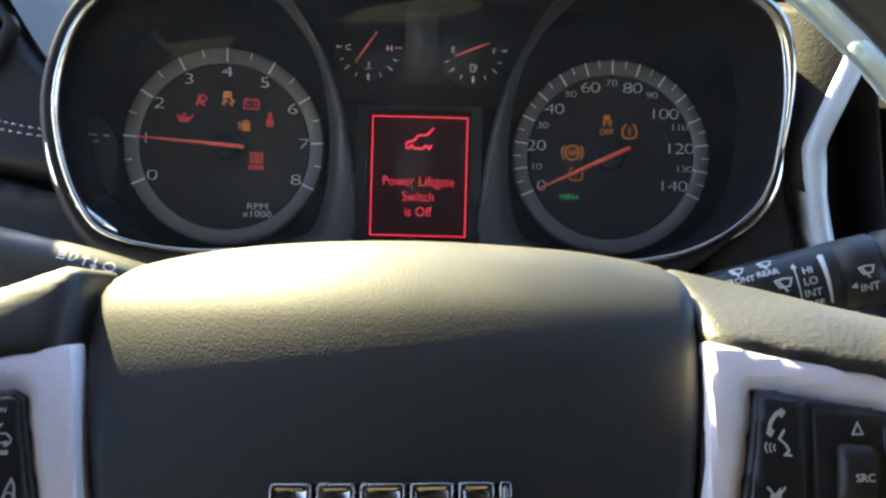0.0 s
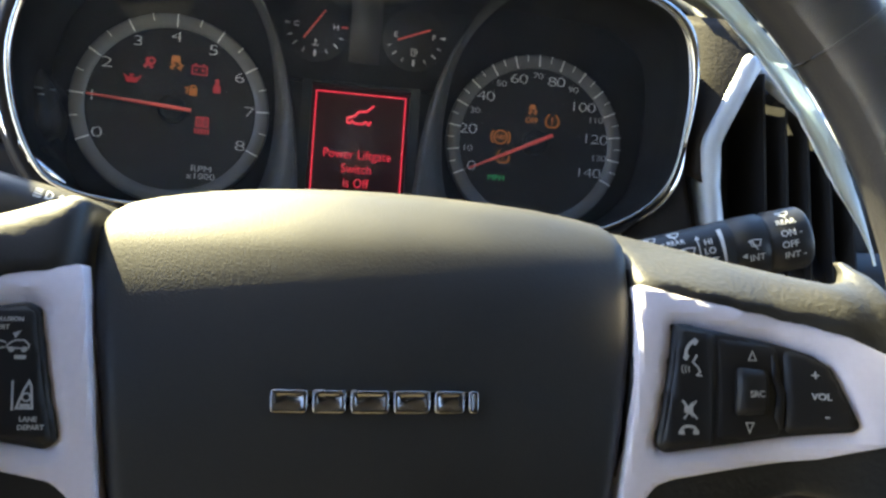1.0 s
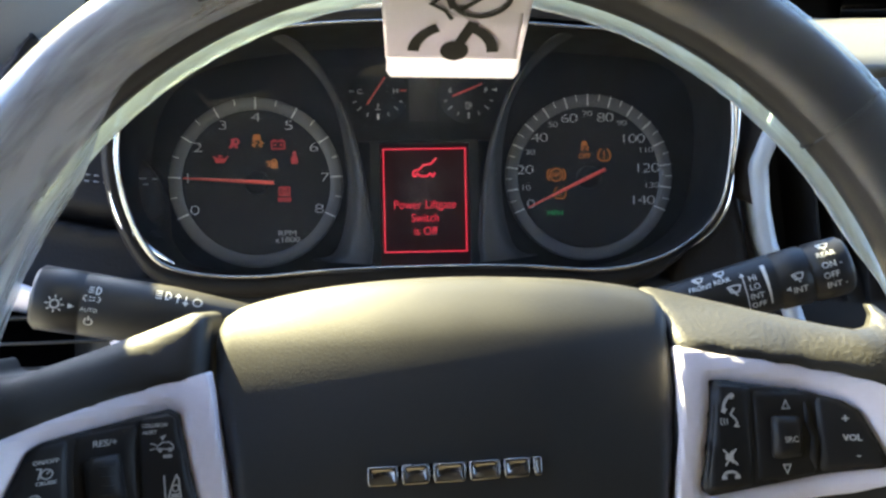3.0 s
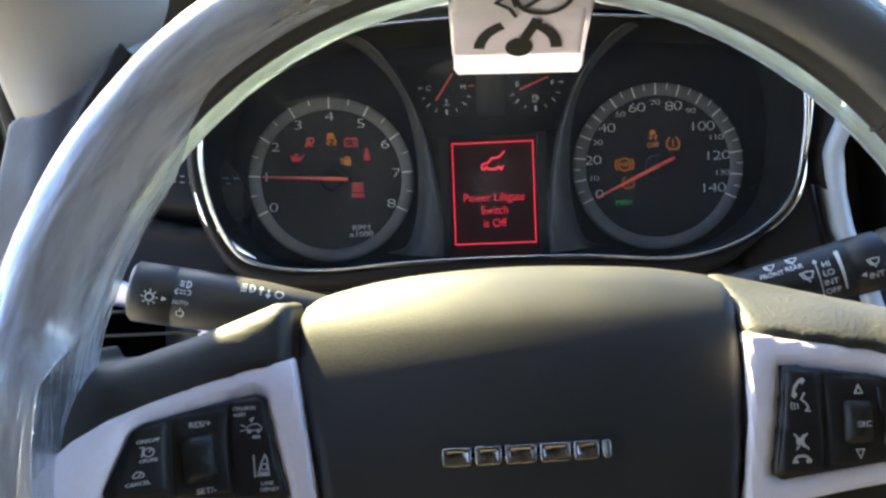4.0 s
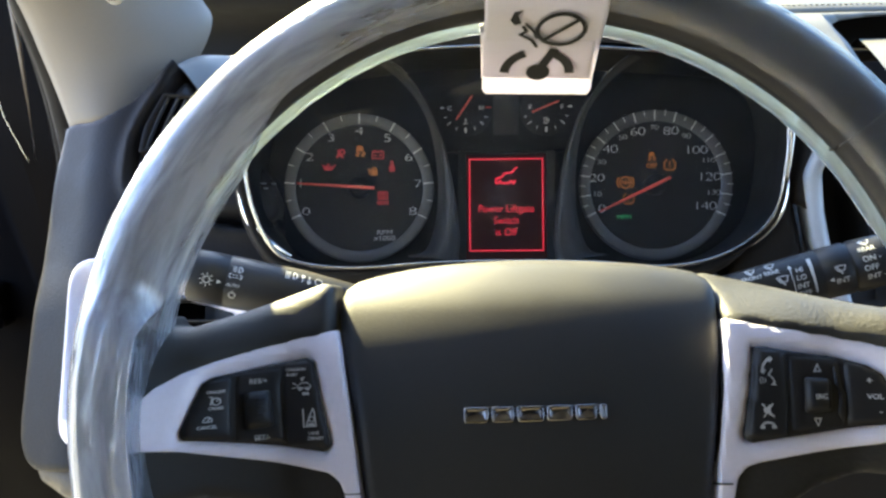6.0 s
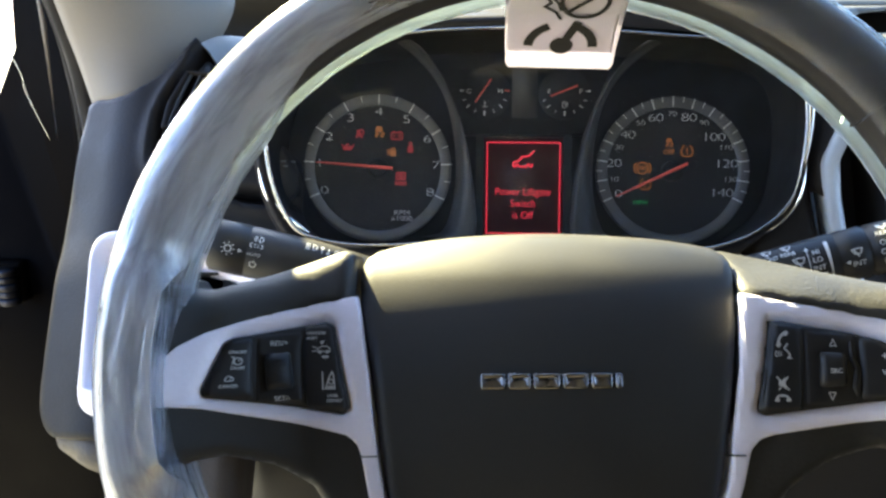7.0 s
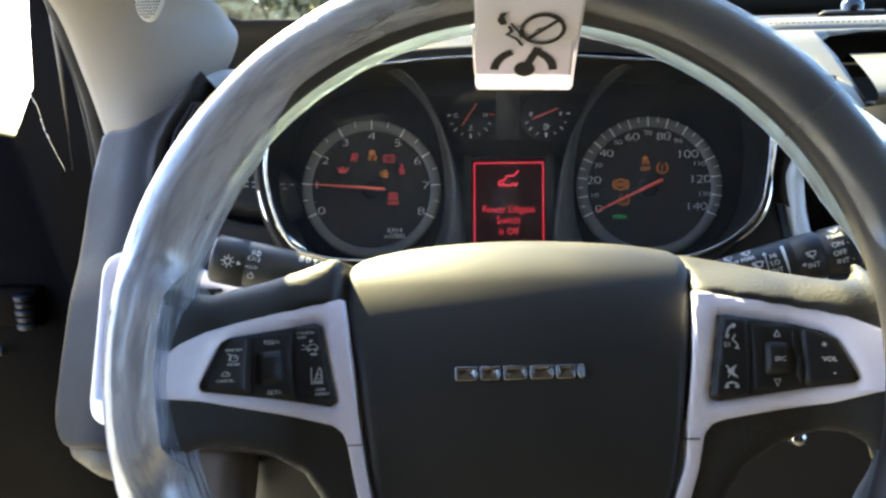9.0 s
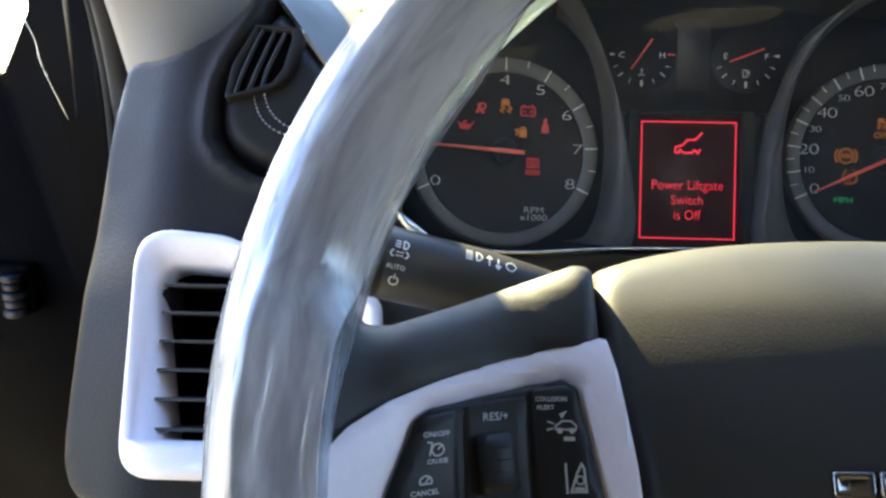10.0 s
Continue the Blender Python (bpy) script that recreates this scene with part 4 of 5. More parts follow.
def make_cluster():
    cl = thing("instrument_cluster", CLUSTER, "black instrument cluster with two round gauges and a red screen", "instrument cluster")
    loop = smooth_loop(BEZEL, 5)
    # bowl
    rows = []
    for u, z in ((0.0, BEZEL_Z), (0.01, BEZEL_Z - 0.01), (0.015, 0.02), (0.02, -0.014)):
        rows.append([(x * (1 + u * 0.6), y * (1 + u), z) for x, y in loop])
    part("housing_wall", loft(rows, closed=True), DIAL, cl)
    part("housing_back", prism(rows_to_outline(rows[-1]), -0.018, -0.012), DIAL, cl)
    # chrome bezel: heavy at the sides, fine along the top and bottom
    rad = [0.0011 + (0.0007 if x < 0 else -0.0004) * smoothstep((abs(x) - 0.12) / 0.06) for x, y in loop]
    part("bezel", tube([(x, y, BEZEL_Z + 0.002) for x, y in loop], rad, 10, True, up=(0, 0, 1), flat=1.6), BEZEL_CHROME, cl, "slim chrome bezel")
    for sx in (-1, 1):
        seg = smooth_loop([(sx * x, y, BEZEL_Z - 0.004) for x, y in mm([(187, -8), (182, -38), (168, -58), (150, -70)])], 6, False)
        part("bezel_accent", tube(seg, [0.0008 + 0.0028 * math.sin(math.pi * i / (len(seg) - 1)) for i in range(len(seg))], 8), CHROME, cl)
    seg = smooth_loop([(x, y, BEZEL_Z + 0.0005) for x, y in mm([(150, 65), (168, 57.5), (181, 46), (187, 28), (187.5, 4), (184, -22)])], 6, False)
    part("bezel_accent", tube(seg, [0.0006 + 0.0030 * math.sin(math.pi * (i / (len(seg) - 1)) ** 0.7) for i in range(len(seg))], 8), BEZEL_CHROME, cl)
    # grey walls of the two pods, either side of the centre stack
    inner = smooth_loop([(75, -70, 0.5), (61, -66, 0.5), (53.5, -47, 0.5), (51, -22, 0.5), (52.5, 3, 1), (57, 26, 3), (63.5, 41, 8), (72, 52, 17), (82, 60, 30), (92, 65, 42)], 5, False)
    outer = smooth_loop([(37, -74, 16), (35, -59, 17), (37, -40, 18), (40, -18, 18), (44.5, 4, 18.5), (50, 22, 21), (56.5, 37, 25), (64, 50, 32), (73, 60, 42), (81, 65, 48)], 5, False)
    for sx in (-1, 1):
        rows = []
        for w in range(9):
            u = w / 8
            rows.append([(sx * 0.001 * (p[0] + (q[0] - p[0]) * u), 0.001 * (p[1] + (q[1] - p[1]) * u),
                          0.001 * (p[2] + (q[2] - p[2]) * u ** 0.8) + 0.005 * math.sin(math.pi * u) * min(1.0, abs(p[0] - q[0]) / 14)) for p, q in zip(inner, outer)])
        rows.append([(sx * 0.001 * (q[0] - 0.4), 0.001 * q[1], -0.012) for q in outer])
        part("pod_wall", loft(rows), POD_GREY, cl, "grey curved pod wall")
    # clear cover in front of the dials; its faint haze paints in lens glare
    lens = part("cover_lens", prism([(x * 0.985, y * 0.975) for x, y in loop], BEZEL_Z - 0.0062, BEZEL_Z - 0.0050), LENS, cl, "clear cover lens with a painted veil of glare")
    lens.visible_shadow = False
    # main gauges, each turned a little towards the driver
    gauges = {}
    for name, cx, top in (("tachometer", -0.1095, 8), ("speedometer", 0.1095, 140)):
        g = part(name, lathe([(0.0, 0.0), (0.046, 0.0), (0.0475, 0.0004), (0.0475, -0.006)], 72, cx=cx, cy=-0.019), DIAL, cl)
        part("scale_ring", lathe([(0.0472, 0.0006), (0.0480, 0.0016), (0.0542, 0.0026), (0.0552, 0.0020), (0.0556, -0.004)], 96, cx=cx, cy=-0.019), RING, g, "grey scale ring")
        ticks = bmesh.new()
        n = 16 if top == 8 else 28
        for i in range(n + 1):
            a = radians(204.8 - 229.6 * i / n)
            major = i % 2 == 0
            ln = 0.0075 if major else 0.0042
            r = 0.0553 - ln / 2
            bar(ticks, cx + r * math.cos(a), -0.019 + r * math.sin(a), ln, 0.0007 if major else 0.00045, 0.0023, 0.0030, a)
        part("scale_print", ticks, PRINT, g, smooth=False)["kind"] = "stuff"
        if top == 8:
            for i in range(9):
                a = radians(204.8 - 229.6 * i / 8)
                r = 0.0437
                link("numeral", words(str(i), 0.0088, cx + r * math.cos(a), -0.019 + r * math.sin(a) * 0.97, 0.0004, stretch=1.62, bold=-0.00022), PRINT, g)
            link("unit_text", words("RPM", 0.0052, cx + 0.0185, -0.0525, 0.0004, stretch=1.25), DIM_PRINT, g)
            link("unit_text", words("x1000", 0.0052, cx + 0.0185, -0.0568, 0.0004, stretch=1.25), DIM_PRINT, g)
        else:
            for i in range(15):
                a = radians(204.8 - 229.6 * i / 14)
                even = i % 2 == 0
                r = 0.0425 if even else 0.0425
                if i >= 10 and even:
                    r = 0.0396
                link("numeral", words(str(i * 10), 0.0088 if even else 0.0052, cx + r * math.cos(a), -0.019 + r * math.sin(a) * (0.97 if even else 1.0), 0.0004,
                                      stretch=1.5, bold=-0.00022 if even else -0.00008, space=0.86), PRINT if even else DIM_PRINT, g)
        ang = radians(176.5 if top == 8 else 205.5)
        bm = bmesh.new()
        loft([[(-0.011, -0.0011, 0.0075), (-0.011, 0.0011, 0.0075), (-0.011, 0.0008, 0.0088), (-0.011, -0.0008, 0.0088)],
              [(0.0, -0.0012, 0.0075), (0.0, 0.0012, 0.0075), (0.0, 0.0008, 0.0090), (0.0, -0.0008, 0.0090)],
              [(0.0455, -0.0005, 0.0075), (0.0455, 0.0005, 0.0075), (0.0455, 0.0003, 0.0082), (0.0455, -0.0003, 0.0082)]], closed=True, bm=bm)
        bmesh.ops.holes_fill(bm, edges=[e for e in bm.edges if e.is_boundary], sides=0)
        bm.transform(pose(cx, -0.019, 0, 0, 0, math.degrees(ang)))
        part("needle", bm, NEEDLE, g, "red needle", smooth=False)
        part("needle_hub", lathe([(0.0, 0.0072), (0.006, 0.0070), (0.0075, 0.0055), (0.008, 0.0)], 28, cx=cx, cy=-0.019), DIAL, g)
        g.matrix_local = pose(cx, -0.019, 0.0030 if top == 8 else 0.0005) @ pose(0, 0, 0, 0, 6.5 if top == 8 else -3.0) @ pose(-cx, 0.019, 0)
        gauges[top] = g
    # warning lamps
    tx, sx, y0 = -0.1095, 0.1095, -0.019
    lamps = (("oil", 9.5, -22.8, 15.6, LAMP_GLOW, "red oil can warning lamp"), ("airbag", 8.5, -14.2, 25.5, LAMP_GLOW, "red airbag warning lamp"),
             ("skid", 9.0, 0.3, 27.4, AMBER_GLOW, "amber traction warning lamp"), ("battery", 9.0, 13.8, 25.0, LAMP_GLOW, "red battery warning lamp"),
             ("lock", 9.0, 9.7, 12.6, AMBER_GLOW, "amber security warning lamp"), ("belt", 8.5, 24.2, 16.5, LAMP_GLOW, "red seat belt warning lamp"),
             ("brake", 10.0, 17.3, -8.2, LAMP_GLOW, "red brake warning lamp"))
    for kind, s, x, y, mat, label in lamps:
        put_icon(kind, s * 0.001, tx + x * 0.001, y0 + y * 0.001, 0.0005, mat, gauges[8], label)
    put_icon("skid", 0.0068, sx - 0.0023, y0 + 0.0212, 0.0005, AMBER_GLOW, gauges[140], "amber traction warning lamp")
    link("warning_text", words("OFF", 0.0046, sx - 0.0023, y0 + 0.0142, 0.0005, bold=0.00008), AMBER_GLOW, gauges[140])
    put_icon("tyre", 0.0095, sx + 0.0108, y0 + 0.0148, 0.0005, AMBER_GLOW, gauges[140], "amber control warning lamp")
    put_icon("brackets", 0.0115, sx - 0.0214, y0 + 0.0022, 0.0005, AMBER_GLOW, gauges[140], "amber brake system warning lamp")
    link("warning_text", words("ABS", 0.0038, sx - 0.0214, y0 + 0.0022, 0.0005, bold=0.00008), AMBER_GLOW, gauges[140])
    put_icon("tyre", 0.0090, sx - 0.0192, y0 - 0.0100, 0.0005, AMBER_GLOW, gauges[140], "amber tyre pressure warning lamp")
    link("unit_text", words("MPH", 0.0050, sx - 0.0226, y0 - 0.0236, 0.0005, stretch=1.1), GREEN_GLOW, gauges[140], "green lit unit letters")
    # temperature and fuel gauges
    for name, cx, lo, hi, kind, needle in (("temperature_gauge", -0.0300, "C", "H", "thermo", 56), ("fuel_gauge", 0.0300, "E", "F", "pump", 22)):
        g = part(name, lathe([(0.0, 0.0), (0.0196, 0.0), (0.0200, -0.0010)], 40, cx=cx, cy=0.038), DIAL, cl)
        bm = bmesh.new()
        for i, a in enumerate((200, 221, 245, 270, 295, 319, 340)):
            ln, w = (0.0036, 0.0013) if i == 3 else ((0.0034, 0.0006) if i in (1, 5) else (0.0026, 0.0004))
            bar(bm, cx + 0.0162 * math.cos(radians(a)), 0.0385 + 0.0150 * math.sin(radians(a)), ln, w, 0.0003, 0.0006, radians(a))
        part("scale_print", bm, PRINT, g, smooth=False)["kind"] = "stuff"
        link("letter", words(lo, 0.0046, cx - 0.0118, 0.0400, 0.0004, stretch=1.15), PRINT, g)
        link("letter", words(hi, 0.0046, cx + 0.0118, 0.0400, 0.0004, stretch=1.15), PRINT, g)
        bm = icon(kind, 0.0050)
        bm.transform(pose(cx, 0.0300, 0.0004))
        part("gauge_symbol", bm, DIM_PRINT, g, smooth=False)
        bm = bmesh.new()
        bar(bm, 0.0, 0.0, 0.021, 0.0009, 0.005, 0.0057)
        bm.transform(pose(cx - 0.001, 0.0395, 0, 0, 0, needle))
        part("needle", bm, NEEDLE, g, "thin red needle", smooth=False)
        bm = bmesh.new()
        if hi == "H":
            part("end_mark", bar(bmesh.new(), cx + 0.0170, 0.0405, 0.004, 0.0008, 0.0003, 0.0006), NEEDLE, g, smooth=False)
            prism([(cx - 0.0185, 0.0412), (cx - 0.0185, 0.0396), (cx - 0.0150, 0.0404)], 0.0003, 0.0006, bm)
        else:
            prism([(cx + 0.0190, 0.0412), (cx + 0.0190, 0.0396), (cx + 0.0152, 0.0404)], 0.0003, 0.0006, bm)
        part("end_mark", bm, PRINT, g, smooth=False)
    part("gauge_panel", prism(mm([(-44, 8), (44, 8), (54, 34), (64, 57), (-64, 57), (-54, 34)]), -0.012, -0.0005), DIAL, cl)
    part("centre_divider", slab(rounded(mm([(-9.5, 20), (9.5, 20), (9.5, 62), (-9.5, 62)]), 0.001), 0.006, 0.001, lambda x, y: 0.001, 0), BLACK, cl)
    # screen with its surround
    out = mm([(-36, -78), (36, -78), (36, 14), (-36, 14)])
    inn = mm([(-30, -76), (30, -76), (30, 6), (-30, 6)])
    rows = [[(x, y, z) for x, y in o] for o, z in ((out, -0.012), (out, -0.0008), (inn, -0.0012), (inn, -0.009))]
    part("screen_surround", loft(rows, closed=True), DIAL, cl, smooth=False)
    sc = part("screen", prism(mm([(-30, -76), (30, -76), (30, 6), (-30, 6)]), -0.012, -0.0085), SCREEN, cl, "dark red lit screen")
    bm = stroke(bmesh.new(), mm([(-27.4, -66.5), (27.8, -66.5), (27.8, 2.8), (-27.4, 2.8)]), 0.0008, -0.0085, -0.0082, True)
    part("border", bm, RED_GLOW, sc, smooth=False)
    for i, line in enumerate(("Power Liftgate", "Switch", "is Off")):
        link("message", words(line, 0.0082, 0.0, -0.0350 - 0.0089 * i, -0.0083, stretch=0.88, bold=-0.00009), RED_GLOW, sc)
    bm = icon("liftgate", 0.0152)
    bm.transform(pose(0.0, -0.0125, -0.0084))
    part("liftgate_symbol", bm, RED_GLOW, sc, smooth=False)


def rows_to_outline(row):
    return [(p[0], p[1]) for p in row]


make_cluster()


# ---------- steering column and stalks ----------
def make_column():
    col = thing("steering_column", pose(-0.014, 0.36, 1.055, 70), "black plastic steering column shroud behind the wheel", "steering column")
    rows = []
    for z, s in ((0.150, 0.80), (0.12, 0.92), (0.0, 1.0), (-0.14, 1.1)):
        rows.append([(x * s, y * s, z) for x, y in rounded(mm([(-62, 22), (62, 22), (70, -30), (50, -75), (-50, -75), (-70, -30)]), 0.03)])
    bm = loft(rows, closed=True)
    bmesh.ops.holes_fill(bm, edges=[e for e in bm.edges if e.is_boundary], sides=0)
    part("shroud", bm, BLACK, col)
    lock = part("ignition_lock", lathe([(0.0, 0.004), (0.0035, 0.004), (0.0052, 0.002), (0.0055, -0.03)], 20, cx=0.190, cy=-0.078), STEEL, col, "small worn steel ignition lock")
    part("key_slot", box(0.1893, 0.1907, -0.080, -0.076, 0.003, 0.0045), MATT, lock)


make_column()


def stalk_frame(inner, outer):
    """x along the stalk from its outer end inwards or outwards to the right, z towards the driver."""
    a, b = Vector(inner), Vector(outer)
    x = (b - a).normalized() if b.x > a.x else (a - b).normalized()
    z = (Vector((0, -1, 0.30)) - x * Vector((0, -1, 0.30)).dot(x)).normalized()
    y = z.cross(x)
    m = Matrix((x, y, z)).transposed().to_4x4()
    m.translation = b
    return m, (b - a).length


def wrap(me, r):
    """Bends flat print onto the front of a round bar of the radius r along x."""
    for v in me.vertices:
        a = v.co.y / r
        d = r + v.co.z
        v.co.y, v.co.z = d * math.sin(a), d * math.cos(a)
    return me


def bm_mesh(bm):
    me = bpy.data.meshes.new("print")
    bmesh.ops.subdivide_edges(bm, edges=[e for e in bm.edges if e.calc_length() > 0.004], cuts=3)
    bm.to_mesh(me)
    bm.free()
    return me


def make_left_stalk():
    m, n = stalk_frame((-0.057, 0.310, 1.081), (-0.1938, 0.2878, 1.1179))
    st = thing("lamp_stalk", m, "black lamp switch stalk with white printed symbols", "stalk")
    prof = [(-0.001, 0.006), (0.0, 0.0125), (0.002, 0.0145), (0.0196, 0.0146), (0.0204, 0.0140), (0.0212, 0.0146), (0.060, 0.0142), (0.095, 0.0115), (n, 0.009)]
    bm = bmesh.new()
    loft([[(x, r * math.cos(a), r * math.sin(a)) for a in [2 * math.pi * k / 28 for k in range(28)]] for x, r in prof], closed=True, bm=bm)
    bmesh.ops.holes_fill(bm, edges=[e for e in bm.edges if e.is_boundary], sides=0)
    part("stalk_body", bm, BLACK, st)
    r = 0.0147
    bm = stroke(bmesh.new(), arc(0.0105, 0.0, 0.0018, 0, 330, 12), 0.0006, 0, 0.0001, True)
    for i in range(8):
        a = radians(45 * i)
        bar(bm, 0.0105 + 0.0032 * math.cos(a), 0.0032 * math.sin(a), 0.0012, 0.0005, 0, 0.0001, a)
    link("lamp_symbol", wrap(bm_mesh(bm), r), PRINT, st)
    bm = prism([(0.0160, -0.0011), (0.0184, 0.0), (0.0160, 0.0011)], 0, 0.0001)
    link("pointer", wrap(bm_mesh(bm), r), PRINT, st)
    bm = bmesh.new()
    stroke(bm, arc(0.0262, 0.0086, 0.0018, -90, 90, 8), 0.0006, 0, 0.0001)
    bar(bm, 0.0262, 0.0086, 0.0006, 0.0036, 0, 0.0001)
    for k in (-1, 0, 1):
        bar(bm, 0.0240, 0.0086 + k * 0.0012, 0.0022, 0.0005, 0, 0.0001)
    link("low_beam_symbol", wrap(bm_mesh(bm), r), PRINT, st)
    bm = bmesh.new()
    for s in (-1, 1):
        stroke(bm, arc(0.0250 + s * 0.0022, 0.0045, 0.0012, 90 * s, 90 * s - 180, 6), 0.0005, 0, 0.0001)
        bar(bm, 0.0250 + s * 0.0008, 0.0052, 0.0012, 0.0004, 0, 0.0001)
        bar(bm, 0.0250 + s * 0.0008, 0.0038, 0.0012, 0.0004, 0, 0.0001)
    link("side_lamp_symbol", wrap(bm_mesh(bm), r), PRINT, st)
    bm = bmesh.new()
    stroke(bm, arc(0.0250, -0.0060, 0.0017, 115, 425, 12), 0.0005, 0, 0.0001)
    bar(bm, 0.0250, -0.0043, 0.0005, 0.002, 0, 0.0001)
    link("off_symbol", wrap(bm_mesh(bm), r), PRINT, st)
    link("position_text", wrap(words("AUTO", 0.0026, 0.0246, -0.0006, 0), r), PRINT, st)
    bm = bmesh.new()
    for i in range(4):
        bar(bm, 0.0520, 0.0118 + 0.0014 * (i - 1.5), 0.0028, 0.0006, 0, 0.0001)
    stroke(bm, arc(0.0550, 0.0118, 0.0022, -90, 90, 8), 0.0006, 0, 0.0001)
    bar(bm, 0.0550, 0.0118, 0.0006, 0.0044, 0, 0.0001)
    link("main_beam_symbol", wrap(bm_mesh(bm), 0.0143), PRINT, st)
    for x, s in ((0.0602, 1), (0.0638, -1)):
        bm = bmesh.new()
        bar(bm, x, 0.0108, 0.0006, 0.0044, 0, 0.0001)
        prism([(x - 0.0014, 0.0108 + s * 0.0012), (x + 0.0014, 0.0108 + s * 0.0012), (x, 0.0108 + s * 0.0034)], 0, 0.0001, bm)
        link("turn_arrow", wrap(bm_mesh(bm), 0.0143), PRINT, st)
    bm = bmesh.new()
    stroke(bm, arc(0.0690, 0.0104, 0.002, 0, 330, 10), 0.0005, 0, 0.0001, True)
    link("fog_lamp_symbol", wrap(bm_mesh(bm), 0.0143), PRINT, st)


def make_right_stalk():
    m, n = stalk_frame((0.045, 0.3207, 1.0760), (0.1844, 0.2987, 1.1208))
    st = thing("wiper_stalk", m, "black wiper stalk with white printed lettering", "stalk")
    prof = [(0.001, 0.006), (0.0, 0.0125), (-0.002, 0.0142), (-0.0168, 0.0143), (-0.0174, 0.0134), (-0.0192, 0.0134), (-0.0198, 0.0143), (-0.0330, 0.0142), (-0.0338, 0.0134), (-0.0346, 0.0140), (-0.09, 0.0115), (-n, 0.009)]
    bm = bmesh.new()
    loft([[(x, r * math.cos(a), r * math.sin(a)) for a in [2 * math.pi * k / 28 for k in range(28)]] for x, r in prof], closed=True, bm=bm)
    bmesh.ops.holes_fill(bm, edges=[e for e in bm.edges if e.is_boundary], sides=0)
    part("stalk_body", bm, BLACK, st)
    r = 0.0144

    def text(t, s, x, y):
        link("lettering", wrap(words(t, s, x, y, 0, bold=0.00005), r), PRINT, st)

    def wiper(bm, x, y, s):
        stroke(bm, [(x - 0.5 * s, y + 0.35 * s), (x, y + 0.42 * s), (x + 0.5 * s, y + 0.35 * s), (x + 0.3 * s, y - 0.12 * s), (x - 0.3 * s, y - 0.12 * s)], 0.10 * s, 0, 0.0001, True)
        stroke(bm, [(x + 0.1 * s, y - 0.45 * s), (x - 0.3 * s, y + 0.3 * s)], 0.12 * s, 0, 0.0001)

    text("REAR", 0.0036, -0.0105, 0.0094)
    text("ON -", 0.0042, -0.0095, 0.0038)
    text("OFF", 0.0042, -0.0108, -0.0012)
    text("INT -", 0.0042, -0.0090, -0.0062)
    text("INT", 0.0042, -0.0255, -0.0045)
    for t, y in (("HI", 0.0065), ("LO", 0.0022), ("INT", -0.0024), ("OFF", -0.0070)):
        text(t, 0.0040, -0.0452, y)
    text("REAR", 0.0034, -0.0590, 0.0088)
    text("FRONT", 0.0034, -0.0695, 0.0080)
    for x, y, s in ((-0.0255, 0.0015, 0.0052), (-0.0545, 0.0028, 0.0060), (-0.0102, 0.0140, 0.0052), (-0.0590, 0.0128, 0.0050), (-0.0695, 0.0120, 0.0050)):
        bm = bmesh.new()
        wiper(bm, x, y, s)
        link("wiper_symbol", wrap(bm_mesh(bm), r), PRINT, st)
    link("pointer", wrap(bm_mesh(prism([(-0.0298, -0.0042), (-0.0322, -0.0030), (-0.0298, -0.0018)], 0, 0.0001)), r), PRINT, st)
    bm = bar(bmesh.new(), -0.0496, 0.0, 0.0005, 0.0170, 0, 0.0001)
    prism([(-0.0508, 0.0084), (-0.0484, 0.0084), (-0.0496, 0.0106)], 0, 0.0001, bm)
    link("speed_arrow", wrap(bm_mesh(bm), r), PRINT, st)
    link("delay_wedge", wrap(bm_mesh(prism([(-0.0403, 0.012), (-0.0382, 0.012), (-0.0388, -0.008), (-0.0395, -0.008)], 0, 0.0001)), r), PRINT, st)


make_left_stalk()
make_right_stalk()


# ---------- steering wheel ----------
LEFT_PAD = mm([(-144, -10.5), (-144.6, -7.5), (-137.3, 11.5), (-134, 13.7), (-97.4, 20.1), (-93.8, 18), (-86.2, -17.8), (-89, -20.2), (-125, -13.9)])
RIGHT_PAD = mm([(96, 18.8), (129.5, 12.7), (140.5, 9.2), (145.5, 5.5), (152.6, -12.4), (150.5, -14.2), (90.3, -21.6), (88.3, -19)])


def hub(x, y):
    """Height of the wheel's spokes and hub over the plane of the rim."""
    k = 4.2 if y > -0.012 else 2.0
    if x < 0:
        rise = 0.035 * min(1.0, max(0.0, (-x - 0.106) / 0.056)) ** 1.3
        roll = max(0.0, y - (0.0360 + 0.34 * (x + 0.092))) * (0.52 + 0.48 * smoothstep((-x - 0.096) / 0.03))
        fall = k * (min(y, 0.030) + 0.012) ** 2 + 0.353 * max(0.0, y - 0.030) + 24.0 * roll * roll
    else:
        rise = 0.016 * min(1.0, max(0.0, (x - 0.130) / 0.044)) ** 1.25
        fall = k * (y + 0.012) ** 2 + 36.0 * max(0.0, y - 0.020) ** 2
    return -0.0225 - fall + rise


def trim_face(x, y):
    """The trim lies flatter than the leather towards its upper edge, and dips towards the switch panel."""
    pad = LEFT_PAD if x < 0 else RIGHT_PAD
    d = edge_distance([(x, y)], pad)[0]
    dip = -0.0010 if inside(x, y, pad) else 0.0019 * smoothstep(d / 0.0045)
    return hub(x, min(y, 0.016)) - 0.28 * max(0.0, y - 0.016) - 0.12 * max(0.0, y - 0.022) + (0.0009 if x < 0 else 0.0002) + dip


